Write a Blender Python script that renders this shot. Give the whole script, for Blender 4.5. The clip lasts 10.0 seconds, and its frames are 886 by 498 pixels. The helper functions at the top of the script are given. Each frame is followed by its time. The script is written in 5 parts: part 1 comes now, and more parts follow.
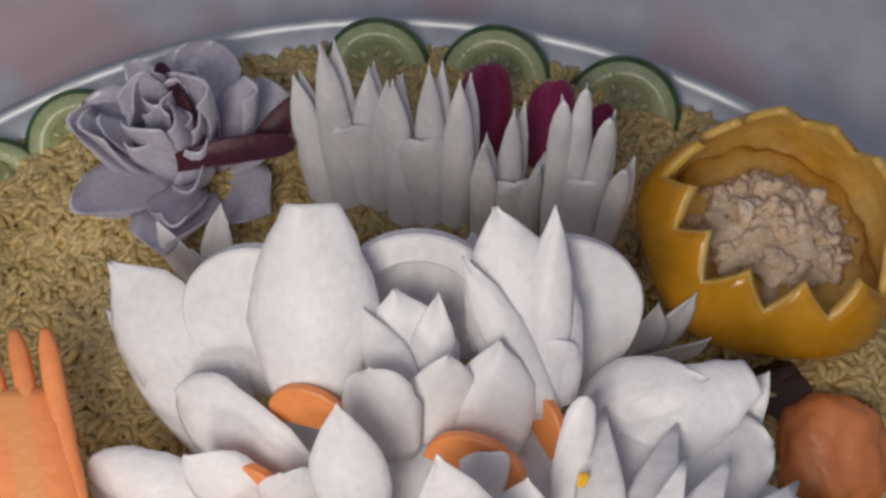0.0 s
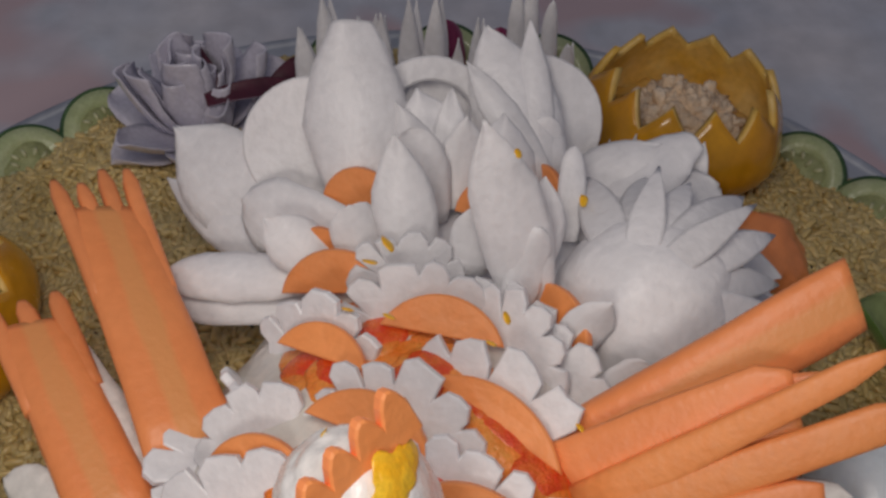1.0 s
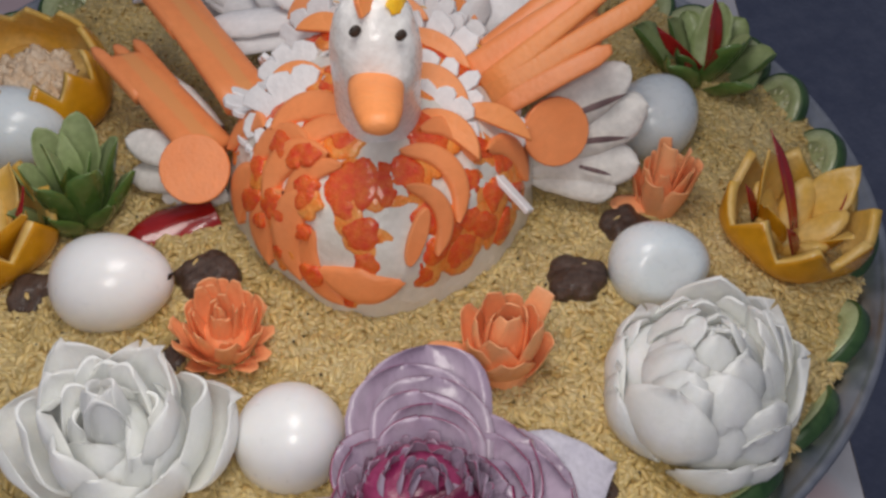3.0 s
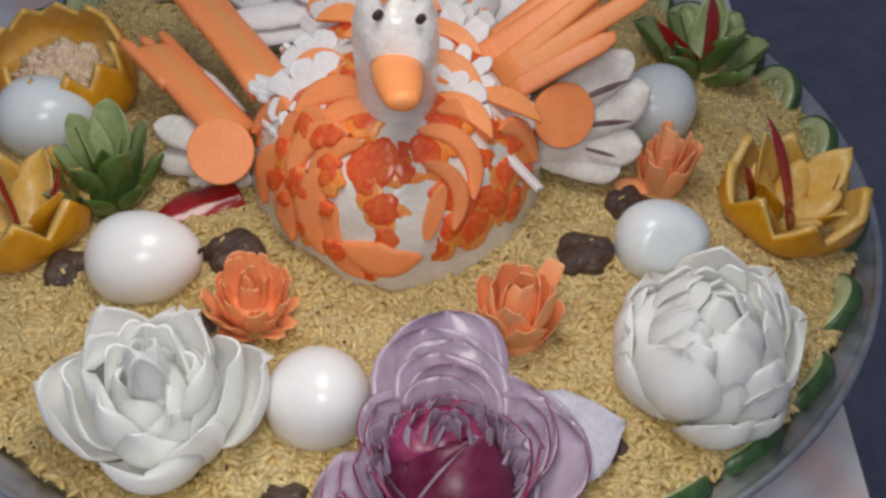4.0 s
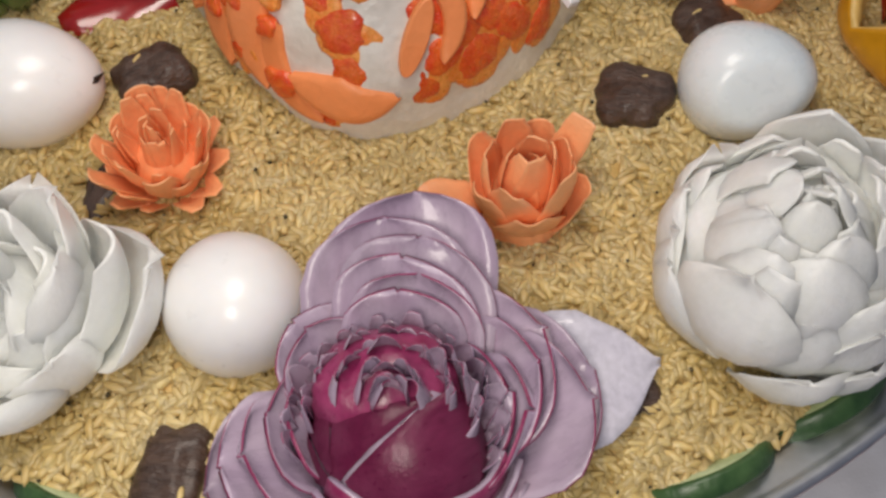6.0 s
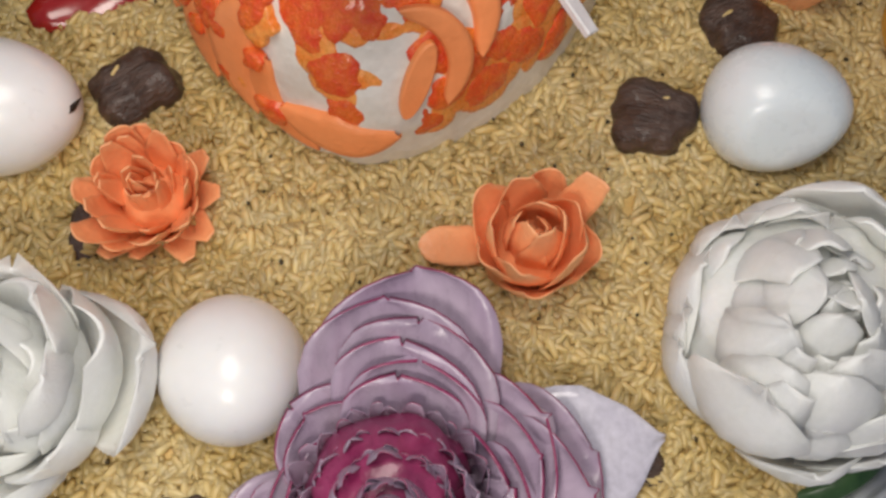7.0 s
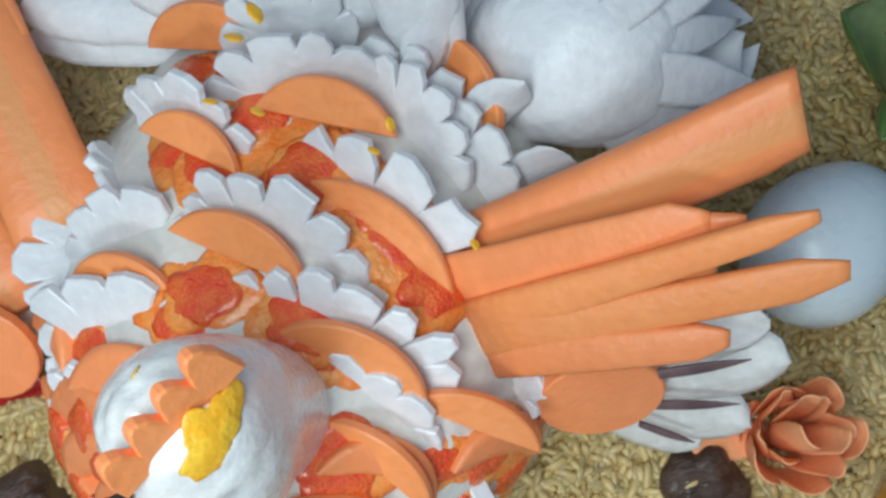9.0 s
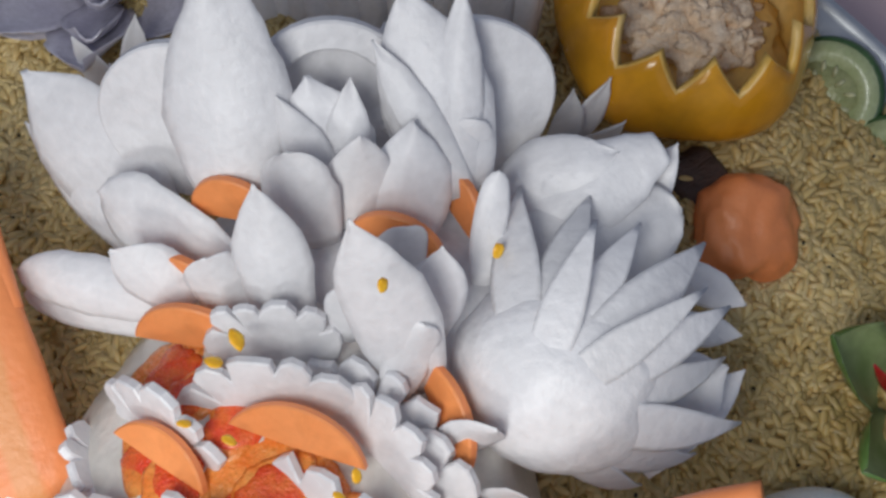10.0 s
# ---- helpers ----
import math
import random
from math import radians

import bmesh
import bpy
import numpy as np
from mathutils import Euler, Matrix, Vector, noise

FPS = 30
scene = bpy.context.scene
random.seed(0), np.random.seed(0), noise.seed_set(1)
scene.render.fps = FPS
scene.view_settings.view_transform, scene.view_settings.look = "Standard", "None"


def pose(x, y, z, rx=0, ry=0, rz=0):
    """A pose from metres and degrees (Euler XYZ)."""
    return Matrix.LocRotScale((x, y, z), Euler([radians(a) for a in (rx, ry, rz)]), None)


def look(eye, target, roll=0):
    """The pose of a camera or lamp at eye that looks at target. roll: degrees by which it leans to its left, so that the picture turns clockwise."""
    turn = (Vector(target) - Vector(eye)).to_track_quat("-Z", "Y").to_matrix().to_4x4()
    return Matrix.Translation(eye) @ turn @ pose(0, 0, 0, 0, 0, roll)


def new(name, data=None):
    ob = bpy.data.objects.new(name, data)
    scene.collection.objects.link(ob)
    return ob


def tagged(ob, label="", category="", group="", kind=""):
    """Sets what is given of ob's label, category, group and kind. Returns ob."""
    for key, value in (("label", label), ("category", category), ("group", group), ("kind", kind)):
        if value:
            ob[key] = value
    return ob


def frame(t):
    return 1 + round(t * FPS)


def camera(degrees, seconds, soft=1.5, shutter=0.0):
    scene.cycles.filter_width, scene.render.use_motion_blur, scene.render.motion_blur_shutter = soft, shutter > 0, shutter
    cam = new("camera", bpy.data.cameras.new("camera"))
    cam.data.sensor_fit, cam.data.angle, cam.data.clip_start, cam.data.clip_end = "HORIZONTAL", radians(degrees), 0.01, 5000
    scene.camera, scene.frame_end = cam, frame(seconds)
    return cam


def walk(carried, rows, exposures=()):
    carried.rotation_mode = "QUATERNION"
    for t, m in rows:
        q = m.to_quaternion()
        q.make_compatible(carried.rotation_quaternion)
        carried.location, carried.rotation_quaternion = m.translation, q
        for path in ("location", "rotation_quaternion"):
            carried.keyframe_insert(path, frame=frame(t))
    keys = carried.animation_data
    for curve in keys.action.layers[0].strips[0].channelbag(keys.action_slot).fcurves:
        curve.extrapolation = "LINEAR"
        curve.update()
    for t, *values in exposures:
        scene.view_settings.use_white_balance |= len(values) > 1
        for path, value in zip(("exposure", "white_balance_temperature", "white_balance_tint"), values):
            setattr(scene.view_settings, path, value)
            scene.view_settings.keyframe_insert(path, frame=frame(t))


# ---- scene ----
cam = camera(45.8, 10.0, soft=2.8)
PATH = [
    (0, (0.0456, 0.0179, 0.3919), (0.0319, 0.1728, 0.0233), -6.33),
    (0.5, (0.0226, -0.0440, 0.3688), (0.0493, 0.1683, 0.0308), -1.46),
    (1, (-0.0157, -0.1553, 0.3702), (0.0305, 0.1015, 0.0670), 0.79),
    (1.2, (-0.0391, -0.2094, 0.3676), (0.0213, 0.0607, 0.0789), 2.18),
    (1.5, (-0.0483, -0.2761, 0.3887), (0.0123, -0.0034, 0.1024), 1.92),
    (2, (-0.0734, -0.3216, 0.4067), (0.0097, -0.0475, 0.1275), 2.98),
    (2.5, (-0.1152, -0.3793, 0.3940), (-0.0111, -0.1108, 0.1164), 4.08),
    (2.7, (-0.1149, -0.3882, 0.4040), (-0.0116, -0.1268, 0.1194), 3.74),
    (3.8, (-0.1413, -0.4325, 0.4115), (-0.0295, -0.1600, 0.1409), 3.31),
    (4, (-0.1408, -0.4281, 0.4120), (-0.0308, -0.1617, 0.1346), 3.56),
    (4.5, (-0.1338, -0.4200, 0.3770), (-0.0330, -0.1726, 0.0792), 3.53),
    (5, (-0.1176, -0.3872, 0.3480), (-0.0303, -0.1576, 0.0324), 2.80),
    (5.5, (-0.0863, -0.3521, 0.3398), (-0.0188, -0.1315, 0.0131), 0.95),
    (5.7, (-0.0740, -0.3416, 0.3402), (-0.0134, -0.1245, 0.0097), 0.49),
    (7, (-0.0359, -0.2352, 0.3688), (-0.0071, -0.1166, -0.0121), -0.66),
    (7.5, (-0.0261, -0.1834, 0.3871), (-0.0044, -0.0809, 0.0010), -5.15),
    (8, (-0.0194, -0.1485, 0.3948), (-0.0013, -0.0564, 0.0059), -5.19),
    (8.5, (0.0092, -0.1062, 0.3797), (0.0214, -0.0191, -0.0105), -5.50),
    (9, (0.0361, -0.0718, 0.3718), (0.0409, 0.0148, -0.0187), -6.45),
    (9.5, (0.0594, -0.0562, 0.3873), (0.0523, 0.0575, 0.0038), -8.11),
    (10, (0.0565, -0.0062, 0.3893), (0.0552, 0.1013, 0.0040), -5.07),
]
walk(cam, [(t, look(eye, target, roll)) for t, eye, target, roll in PATH],
     exposures=[(0, -0.13, 6900, 12), (0.5, -0.47, 6600, 8), (1.0, -0.84, 6900, 14), (1.5, -1.11, 7000, 16), (2.0, -0.89, 7000, 16), (2.5, -0.73, 6700, 14), (4.0, -0.59, 6500, 10), (4.5, -0.39, 6500, 10), (5.0, -0.28, 6500, 11),
                (5.5, -0.42, 6950, 12), (7.0, -0.50, 6800, 11), (7.5, -0.61, 6900, 11), (8.0, -0.66, 6650, 9), (8.5, -0.48, 6000, 2), (9.0, -0.31, 5480, -5), (9.5, -0.34, 5720, 3), (10.0, -0.16, 6200, 7)])

# ---- light: the phone's lamp, spread along its way over the dish, and the dim bluish room ----
world = bpy.data.worlds.new("room_light")
scene.world = world
world.use_nodes = True
world.node_tree.nodes["Background"].inputs[0].default_value = (0.72, 0.78, 1.0, 1)
world.node_tree.nodes["Background"].inputs[1].default_value = 0.27
for x, y, power, tip in ((-0.185, -0.47, 1.95, 0), (-0.055, -0.12, 1.30, -13)):
    flash = bpy.data.lights.new("flash", "AREA")
    flash.shape, flash.size, flash.size_y, flash.energy, flash.color = "ELLIPSE", 0.17, 0.24, power, (1.0, 0.96, 0.90)
    flash_ob = new("flash", flash)
    flash_ob.matrix_world = pose(x, y, 0.47, tip, 0, -24)


# ---- materials ----
def mat(name, c1, c2, rough=0.5, scale=60, bump=0.0, bscale=500, sss=0.0, coat=0.0, vary=0.0, metal=0.0,
        soft=1.0, thin=0.0, speck=None, speck_scale=300, speck_at=0.66, island=0.0, stretch=(1, 1, 1), spec=0.5, core=None, grain=0.12):
    """Two colours mixed by a large and a fine noise, with optional specks, relief and variation from piece to piece."""
    m = bpy.data.materials.new(name)
    m.use_nodes = True
    nt = m.node_tree
    p = nt.nodes["Principled BSDF"]
    co = nt.nodes.new("ShaderNodeTexCoord")
    mp = nt.nodes.new("ShaderNodeMapping")
    mp.inputs["Scale"].default_value = stretch
    nt.links.new(co.outputs["Object"], mp.inputs[0])

    def tex(s, detail=3.0):
        n = nt.nodes.new("ShaderNodeTexNoise")
        n.inputs["Scale"].default_value, n.inputs["Detail"].default_value = s, detail
        nt.links.new(mp.outputs[0], n.inputs["Vector"])
        return n

    def mix(kind, fac, a, b):
        n = nt.nodes.new("ShaderNodeMix")
        n.data_type, n.blend_type = "RGBA", kind
        for sock, v in ((n.inputs[0], fac), (n.inputs[6], a), (n.inputs[7], b)):
            if isinstance(v, (int, float)):
                sock.default_value = v
            elif isinstance(v, tuple):
                sock.default_value = (*v, 1)
            else:
                nt.links.new(v, sock)
        return n.outputs[2]

    def ramp(sock, lo, hi):
        n = nt.nodes.new("ShaderNodeMapRange")
        n.inputs[1].default_value, n.inputs[2].default_value = lo, hi
        nt.links.new(sock, n.inputs[0])
        return n.outputs[0]

    big, fine = tex(scale), tex(scale * 6, 5.0)
    col = mix("MIX", ramp(big.outputs[0], 0.35, 0.65), c1, c2)
    grey = mix("MIX", ramp(fine.outputs[0], 0.3, 0.7), (1 - grain,) * 3, (1 + grain * 0.6,) * 3)
    col = mix("MULTIPLY", 1.0, col, grey)
    if core:
        sep = nt.nodes.new("ShaderNodeSeparateXYZ")
        nt.links.new(co.outputs["Object"], sep.inputs[0])
        ab = nt.nodes.new("ShaderNodeMath")
        ab.operation = "ABSOLUTE"
        nt.links.new(sep.outputs[0], ab.inputs[0])
        ad = nt.nodes.new("ShaderNodeMath")
        ad.operation = "MULTIPLY_ADD"
        ad.inputs[1].default_value = 0.006
        nt.links.new(big.outputs[0], ad.inputs[0])
        nt.links.new(ab.outputs[0], ad.inputs[2])
        col = mix("MIX", ramp(ad.outputs[0], 0.0075, 0.0055), col, core)
    if speck:
        s = tex(speck_scale, 1.0)
        col = mix("MIX", ramp(s.outputs[0], speck_at, speck_at + 0.06), col, speck)
    if vary or island:
        node = nt.nodes.new("ShaderNodeObjectInfo" if vary else "ShaderNodeNewGeometry")
        v = ramp(node.outputs["Random" if vary else "Random Per Island"], 0, 1)
        amount = vary or island
        lo, hi = (1 - amount,) * 3, (1 + amount * 0.4,) * 3
        col = mix("MULTIPLY", 1.0, col, mix("MIX", v, lo, hi))
    nt.links.new(col, p.inputs["Base Color"])
    rr = nt.nodes.new("ShaderNodeMapRange")
    rr.inputs[3].default_value, rr.inputs[4].default_value = rough * 0.75, min(1, rough * 1.25)
    nt.links.new(fine.outputs[0], rr.inputs[0])
    nt.links.new(rr.outputs[0], p.inputs["Roughness"])
    p.inputs["Metallic"].default_value = metal
    p.inputs["Specular IOR Level"].default_value = spec
    p.inputs["Coat Weight"].default_value = coat
    p.inputs["Coat Roughness"].default_value = 0.12
    if sss:
        p.inputs["Subsurface Weight"].default_value = sss
        p.inputs["Subsurface Radius"].default_value = (0.010 * soft, 0.009 * soft, 0.008 * soft)
        p.inputs["Subsurface Scale"].default_value = 1.0
    if thin:
        tr = nt.nodes.new("ShaderNodeBsdfTranslucent")
        nt.links.new(col, tr.inputs[0])
        ms = nt.nodes.new("ShaderNodeMixShader")
        ms.inputs[0].default_value = thin
        nt.links.new(p.outputs[0], ms.inputs[1])
        nt.links.new(tr.outputs[0], ms.inputs[2])
        nt.links.new(ms.outputs[0], nt.nodes["Material Output"].inputs["Surface"])
    if bump:
        b = nt.nodes.new("ShaderNodeBump")
        b.inputs["Strength"].default_value, b.inputs["Distance"].default_value = bump, 0.001
        nt.links.new(tex(bscale, 4.0).outputs[0], b.inputs["Height"])
        nt.links.new(b.outputs[0], p.inputs["Normal"])
    return m


TURNIP = mat("turnip_flesh", (0.87, 0.86, 0.88), (0.79, 0.78, 0.80), 0.42, 50, 0.5, 300, vary=0.10, grain=0.06)
TURNIP_OLD = mat("turnip_flesh_cream", (0.85, 0.83, 0.80), (0.78, 0.75, 0.71), 0.45, 50, 0.35, 500, vary=0.1)
# dark skin colour that also paints the shadow between the turnip slabs
TURNIP_SKIN_SHADE = mat("turnip_skin_shade", (0.10, 0.055, 0.06), (0.20, 0.12, 0.12), 0.5, 80, 0.3, 400)
ONION = mat("white_onion", (0.95, 0.95, 0.93), (0.91, 0.92, 0.87), 0.42, 30, 0.25, 300, sss=0.6, soft=1.3, coat=0.05, vary=0.03, stretch=(3, 3, 0.6), grain=0.03)
ONION_CUT = mat("onion_cut_edge", (0.94, 0.95, 0.93), (0.90, 0.92, 0.88), 0.4, 60, sss=0.3, soft=0.5)
LILAC = mat("red_onion_flesh", (0.38, 0.285, 0.40), (0.50, 0.41, 0.51), 0.28, 45, 0.2, 300, coat=0.2, vary=0.15, stretch=(1, 1, 0.5))
PURPLE = mat("red_onion_skin", (0.24, 0.018, 0.085), (0.33, 0.05, 0.14), 0.30, 60, 0.2, 300, coat=0.1, vary=0.2, stretch=(2, 2, 0.4))
MAROON = mat("dried_onion_skin", (0.055, 0.006, 0.018), (0.10, 0.015, 0.035), 0.5, 60, 0.4, 300)
PALE = mat("onion_pale_side", (0.56, 0.54, 0.64), (0.64, 0.62, 0.71), 0.2, 80, 0.2, 300, coat=0.3)
CARROT = mat("carrot", (0.95, 0.325, 0.118), (0.91, 0.29, 0.098), 0.42, 40, 0.3, 500, vary=0.14, grain=0.05)
CARROT_CORE = mat("carrot_core", (0.93, 0.338, 0.110), (0.89, 0.30, 0.090), 0.45, 60, 0.35, 400, vary=0.08, grain=0.05)
CARROT_LONG = mat("carrot_cut_lengthwise", (0.94, 0.32, 0.112), (0.90, 0.285, 0.094), 0.42, 30, 0.3, 400, stretch=(1, 0.15, 1), core=(0.83, 0.34, 0.12), grain=0.05)
CARROT_RED = mat("carrot_red", (1.0, 0.42, 0.19), (1.0, 0.47, 0.23), 0.42, 60, 0.3, 500, vary=0.06, sss=0.12, soft=0.3, grain=0.05)
EGG = mat("egg_white", (0.90, 0.90, 0.90), (0.87, 0.87, 0.88), 0.30, 30, 0.05, 300, sss=0.4, coat=0.15, grain=0.02)
EGG_BLUE = mat("egg_bluish", (0.78, 0.84, 0.88), (0.72, 0.80, 0.84), 0.28, 30, 0.05, 300, sss=0.3, coat=0.15, grain=0.02)
BLACK = mat("clove", (0.02, 0.014, 0.01), (0.05, 0.03, 0.02), 0.6, 300, 0.4)
MASH = mat("mashed_coating", (0.80, 0.77, 0.72), (0.70, 0.66, 0.60), 0.32, 60, 0.55, 300, coat=0.4, grain=0.06)
NECK = mat("neck_flesh", (0.88, 0.87, 0.86), (0.81, 0.79, 0.77), 0.28, 70, 0.5, 300, coat=0.4, grain=0.04)
SAUCE = mat("tomato_sauce", (0.84, 0.065, 0.012), (0.90, 0.17, 0.022), 0.26, 260, 0.9, 1000, coat=0.45, vary=0.10)
SAUCE_ORANGE = mat("orange_sauce", (0.90, 0.22, 0.025), (0.90, 0.36, 0.08), 0.28, 170, 0.8, 560, coat=0.35)
YOLK = mat("yolk_sauce", (0.94, 0.46, 0.010), (0.94, 0.58, 0.04), 0.3, 150, 0.5, 450, coat=0.3)
RICE = mat("rice_grain", (0.74, 0.555, 0.255), (0.62, 0.440, 0.165), 0.36, 26, 0.0, 500, sss=0.4, soft=0.3, island=0.17, coat=0.04)
RICE_BED = mat("rice_bed", (0.68, 0.48, 0.19), (0.57, 0.385, 0.13), 0.5, 150, 0.5, 450, speck=(0.10, 0.07, 0.03), speck_scale=260, speck_at=0.70)
SPICE = mat("spice_flake", (0.03, 0.025, 0.015), (0.07, 0.05, 0.02), 0.7, 300)
YELLOW = mat("yellow_pepper", (0.70, 0.33, 0.014), (0.60, 0.26, 0.008), 0.25, 30, 0.1, 200, coat=0.35)
YELLOW_IN = mat("yellow_pepper_flesh", (0.74, 0.44, 0.07), (0.78, 0.54, 0.20), 0.35, 50, 0.3, 300)
STUFFING = mat("tuna_stuffing", (0.90, 0.74, 0.57), (0.82, 0.60, 0.40), 0.6, 150, 1.0, 700, vary=0.10)
CUC_FLESH = mat("cucumber_flesh", (0.50, 0.56, 0.33), (0.40, 0.47, 0.24), 0.3, 120, 0.3, 300, coat=0.2, vary=0.1)
CUC_CORE = mat("cucumber_seeds", (0.40, 0.42, 0.20), (0.30, 0.33, 0.14), 0.3, 250, 0.5, 500, coat=0.2)
SEED = mat("cucumber_seed", (0.58, 0.58, 0.36), (0.48, 0.50, 0.28), 0.35, 200, coat=0.2, vary=0.2)
CUC_PEEL = mat("cucumber_peel", (0.02, 0.065, 0.018), (0.055, 0.12, 0.04), 0.38, 90, 0.4, 300, coat=0.1, stretch=(1, 1, 1))
GREEN = mat("green_pepper", (0.065, 0.14, 0.025), (0.13, 0.22, 0.06), 0.25, 50, 0.15, 200, coat=0.3, vary=0.25)
GREEN_IN = mat("green_pepper_flesh", (0.30, 0.40, 0.16), (0.42, 0.50, 0.25), 0.35, 60, 0.2, 300, vary=0.15)
CHILLI = mat("red_chilli", (0.36, 0.015, 0.014), (0.27, 0.008, 0.010), 0.18, 50, 0.05, 200, coat=0.5)
MEAT = mat("fried_meat", (0.045, 0.024, 0.017), (0.095, 0.055, 0.04), 0.45, 120, 1.0, 400, coat=0.15, stretch=(1, 3, 1))
STEEL = mat("steel", (0.62, 0.64, 0.67), (0.54, 0.56, 0.59), 0.42, 20, 0.02, 400, metal=1.0)
CLOTH = mat("tablecloth", (0.75, 0.72, 0.74), (0.57, 0.61, 0.69), 0.75, 9, 0.25, 900, speck=(0.66, 0.50, 0.52), speck_scale=9, speck_at=0.54)
WOOD = mat("table_wood", (0.20, 0.13, 0.09), (0.13, 0.08, 0.055), 0.55, 12, 0.3, 200, stretch=(6, 1, 6))
FLOOR = mat("floor_carpet", (0.19, 0.21, 0.29), (0.24, 0.26, 0.34), 0.95, 20, 0.6, 400)


# ---- mesh builders ----
def finish(name, bm, mats, parent=None, label="", smooth=True, m=None):
    me = bpy.data.meshes.new(name)
    bm.normal_update()
    bm.to_mesh(me)
    bm.free()
    return link(name, me, mats, parent, label, smooth, m)


def link(name, me, mats, parent=None, label="", smooth=True, m=None):
    if mats and not me.materials:
        for k in (mats if isinstance(mats, (list, tuple)) else [mats]):
            me.materials.append(k)
    if smooth:
        me.shade_smooth()
    ob = new(name, me)
    if parent:
        ob.parent = parent
    if m is not None:
        ob.matrix_basis = m
    if label:
        tagged(ob, label)
    return ob


def thing(name, at, label, category, group="", rz=0.0):
    e = new(name)
    e.empty_display_size = 0.01
    e.matrix_basis = pose(*at, 0, 0, rz)
    return tagged(e, label, category, group)


def frame_to(base, tip, out):
    """A pose at base whose z points to tip and whose y points as nearly along out as it can."""
    z = (Vector(tip) - Vector(base)).normalized()
    o = Vector(out)
    y = (o - z * o.dot(z)).normalized()
    x = y.cross(z)
    m = Matrix((x, y, z)).transposed().to_4x4()
    m.translation = Vector(base)
    return m


def petal_bm(L, W, cup=0.4, curl=0.3, th=0.0016, tip="round", base=0.35, nu=9, nv=6, seed=0, wave=0.0, blunt=False, rag=0.05):
    """A petal from the origin up z, its back to +y: cup bends its sides forward, curl its tip back."""
    rnd = random.Random(seed)
    a0, a1, skew = rnd.random() * 6, rnd.random() * 6, rnd.uniform(-0.12, 0.12)
    bm = bmesh.new()
    rows_in, rows_out = [], []
    y = z = 0.0
    for i in range(nu + 1):
        u = 1 - (1 - i / nu) ** 1.6
        step = (u - (1 - (1 - (i - 1) / nu) ** 1.6)) * L if i else 0
        th_a = curl * (u - 0.35)
        y += math.sin(th_a) * step
        z += math.cos(th_a) * step
        s = base + (1 - base) * math.sin(math.pi / 2 * min(1, u / 0.5))
        if u > 0.5:
            k = (u - 0.5) / 0.5
            s *= {"round": math.sqrt(max(0, 1 - k ** 3.2)), "point": math.cos(math.pi / 2 * k ** 1.15),
                  "flat": 1 - 0.28 * k ** 2, "blunt": 1 - 0.62 * k ** 1.4}[tip]
        s = max(s, 0.05)
        side = [s * (1 + rag * rnd.uniform(-1, 1)), s * (1 + rag * rnd.uniform(-1, 1))]
        n = Vector((0, math.cos(th_a), -math.sin(th_a)))
        ri, ro = [], []
        for j in range(nv + 1):
            v = 2 * j / nv - 1
            w = W / 2 * side[v > 0]
            bend = cup * v
            x = w * (math.sin(bend) / cup if cup else v)
            d = w * ((1 - math.cos(bend)) / cup if cup else 0)
            d += wave * W * (math.sin(3 * v + a0 + 4 * u) + math.sin(5 * u + a1 + 2 * v)) * 0.5 * u
            p = Vector((x + skew * W * u * u, y, z)) - n * d
            t = th if blunt else th * (1 - 0.85 * abs(v) ** 3) * (1 - 0.75 * u ** 4)
            ri.append(bm.verts.new(p - n * t))
            ro.append(bm.verts.new(p))
        rows_in.append(ri)
        rows_out.append(ro)
    for i in range(nu):
        for j in range(nv):
            bm.faces.new((rows_in[i][j], rows_in[i][j + 1], rows_in[i + 1][j + 1], rows_in[i + 1][j])).material_index = 0
            bm.faces.new((rows_out[i][j], rows_out[i + 1][j], rows_out[i + 1][j + 1], rows_out[i][j + 1])).material_index = 1
        for j in (0, nv):
            f = (rows_in[i][j], rows_in[i + 1][j], rows_out[i + 1][j], rows_out[i][j])
            bm.faces.new(f if j == 0 else f[::-1]).material_index = 2
    for i in (0, nu):
        for j in range(nv):
            f = (rows_in[i][j], rows_out[i][j], rows_out[i][j + 1], rows_in[i][j + 1])
            bm.faces.new(f if i == 0 else f[::-1]).material_index = 2
    bmesh.ops.recalc_face_normals(bm, faces=bm.faces)
    return bm


def slab_bm(outline, th, bevel=0.0006, bend=0.0, seg=1):
    """A flat slice with the given outline in x, y, th thick along z, its edges rounded, bent along x by bend radians a metre."""
    bm = bmesh.new()
    lo = [bm.verts.new((x, y, -th / 2)) for x, y in outline]
    hi = [bm.verts.new((x, y, th / 2)) for x, y in outline]
    bm.faces.new(lo[::-1])
    bm.faces.new(hi)
    n = len(outline)
    for i in range(n):
        f = bm.faces.new((lo[i], lo[(i + 1) % n], hi[(i + 1) % n], hi[i]))
        f.material_index = 1
    bmesh.ops.recalc_face_normals(bm, faces=bm.faces)
    if bevel:
        es = [e for e in bm.edges if len(e.link_faces) == 2 and len({f.material_index for f in e.link_faces}) == 2]
        bmesh.ops.bevel(bm, geom=es, offset=bevel, segments=seg, affect="EDGES", clamp_overlap=True)
    if bend:
        bmesh.ops.triangulate(bm, faces=[f for f in bm.faces if len(f.verts) > 4])
        bmesh.ops.subdivide_edges(bm, edges=[e for e in bm.edges if e.calc_length() > 0.008], cuts=1)
        for v in bm.verts:
            v.co.z -= bend * v.co.x ** 2
    return bm


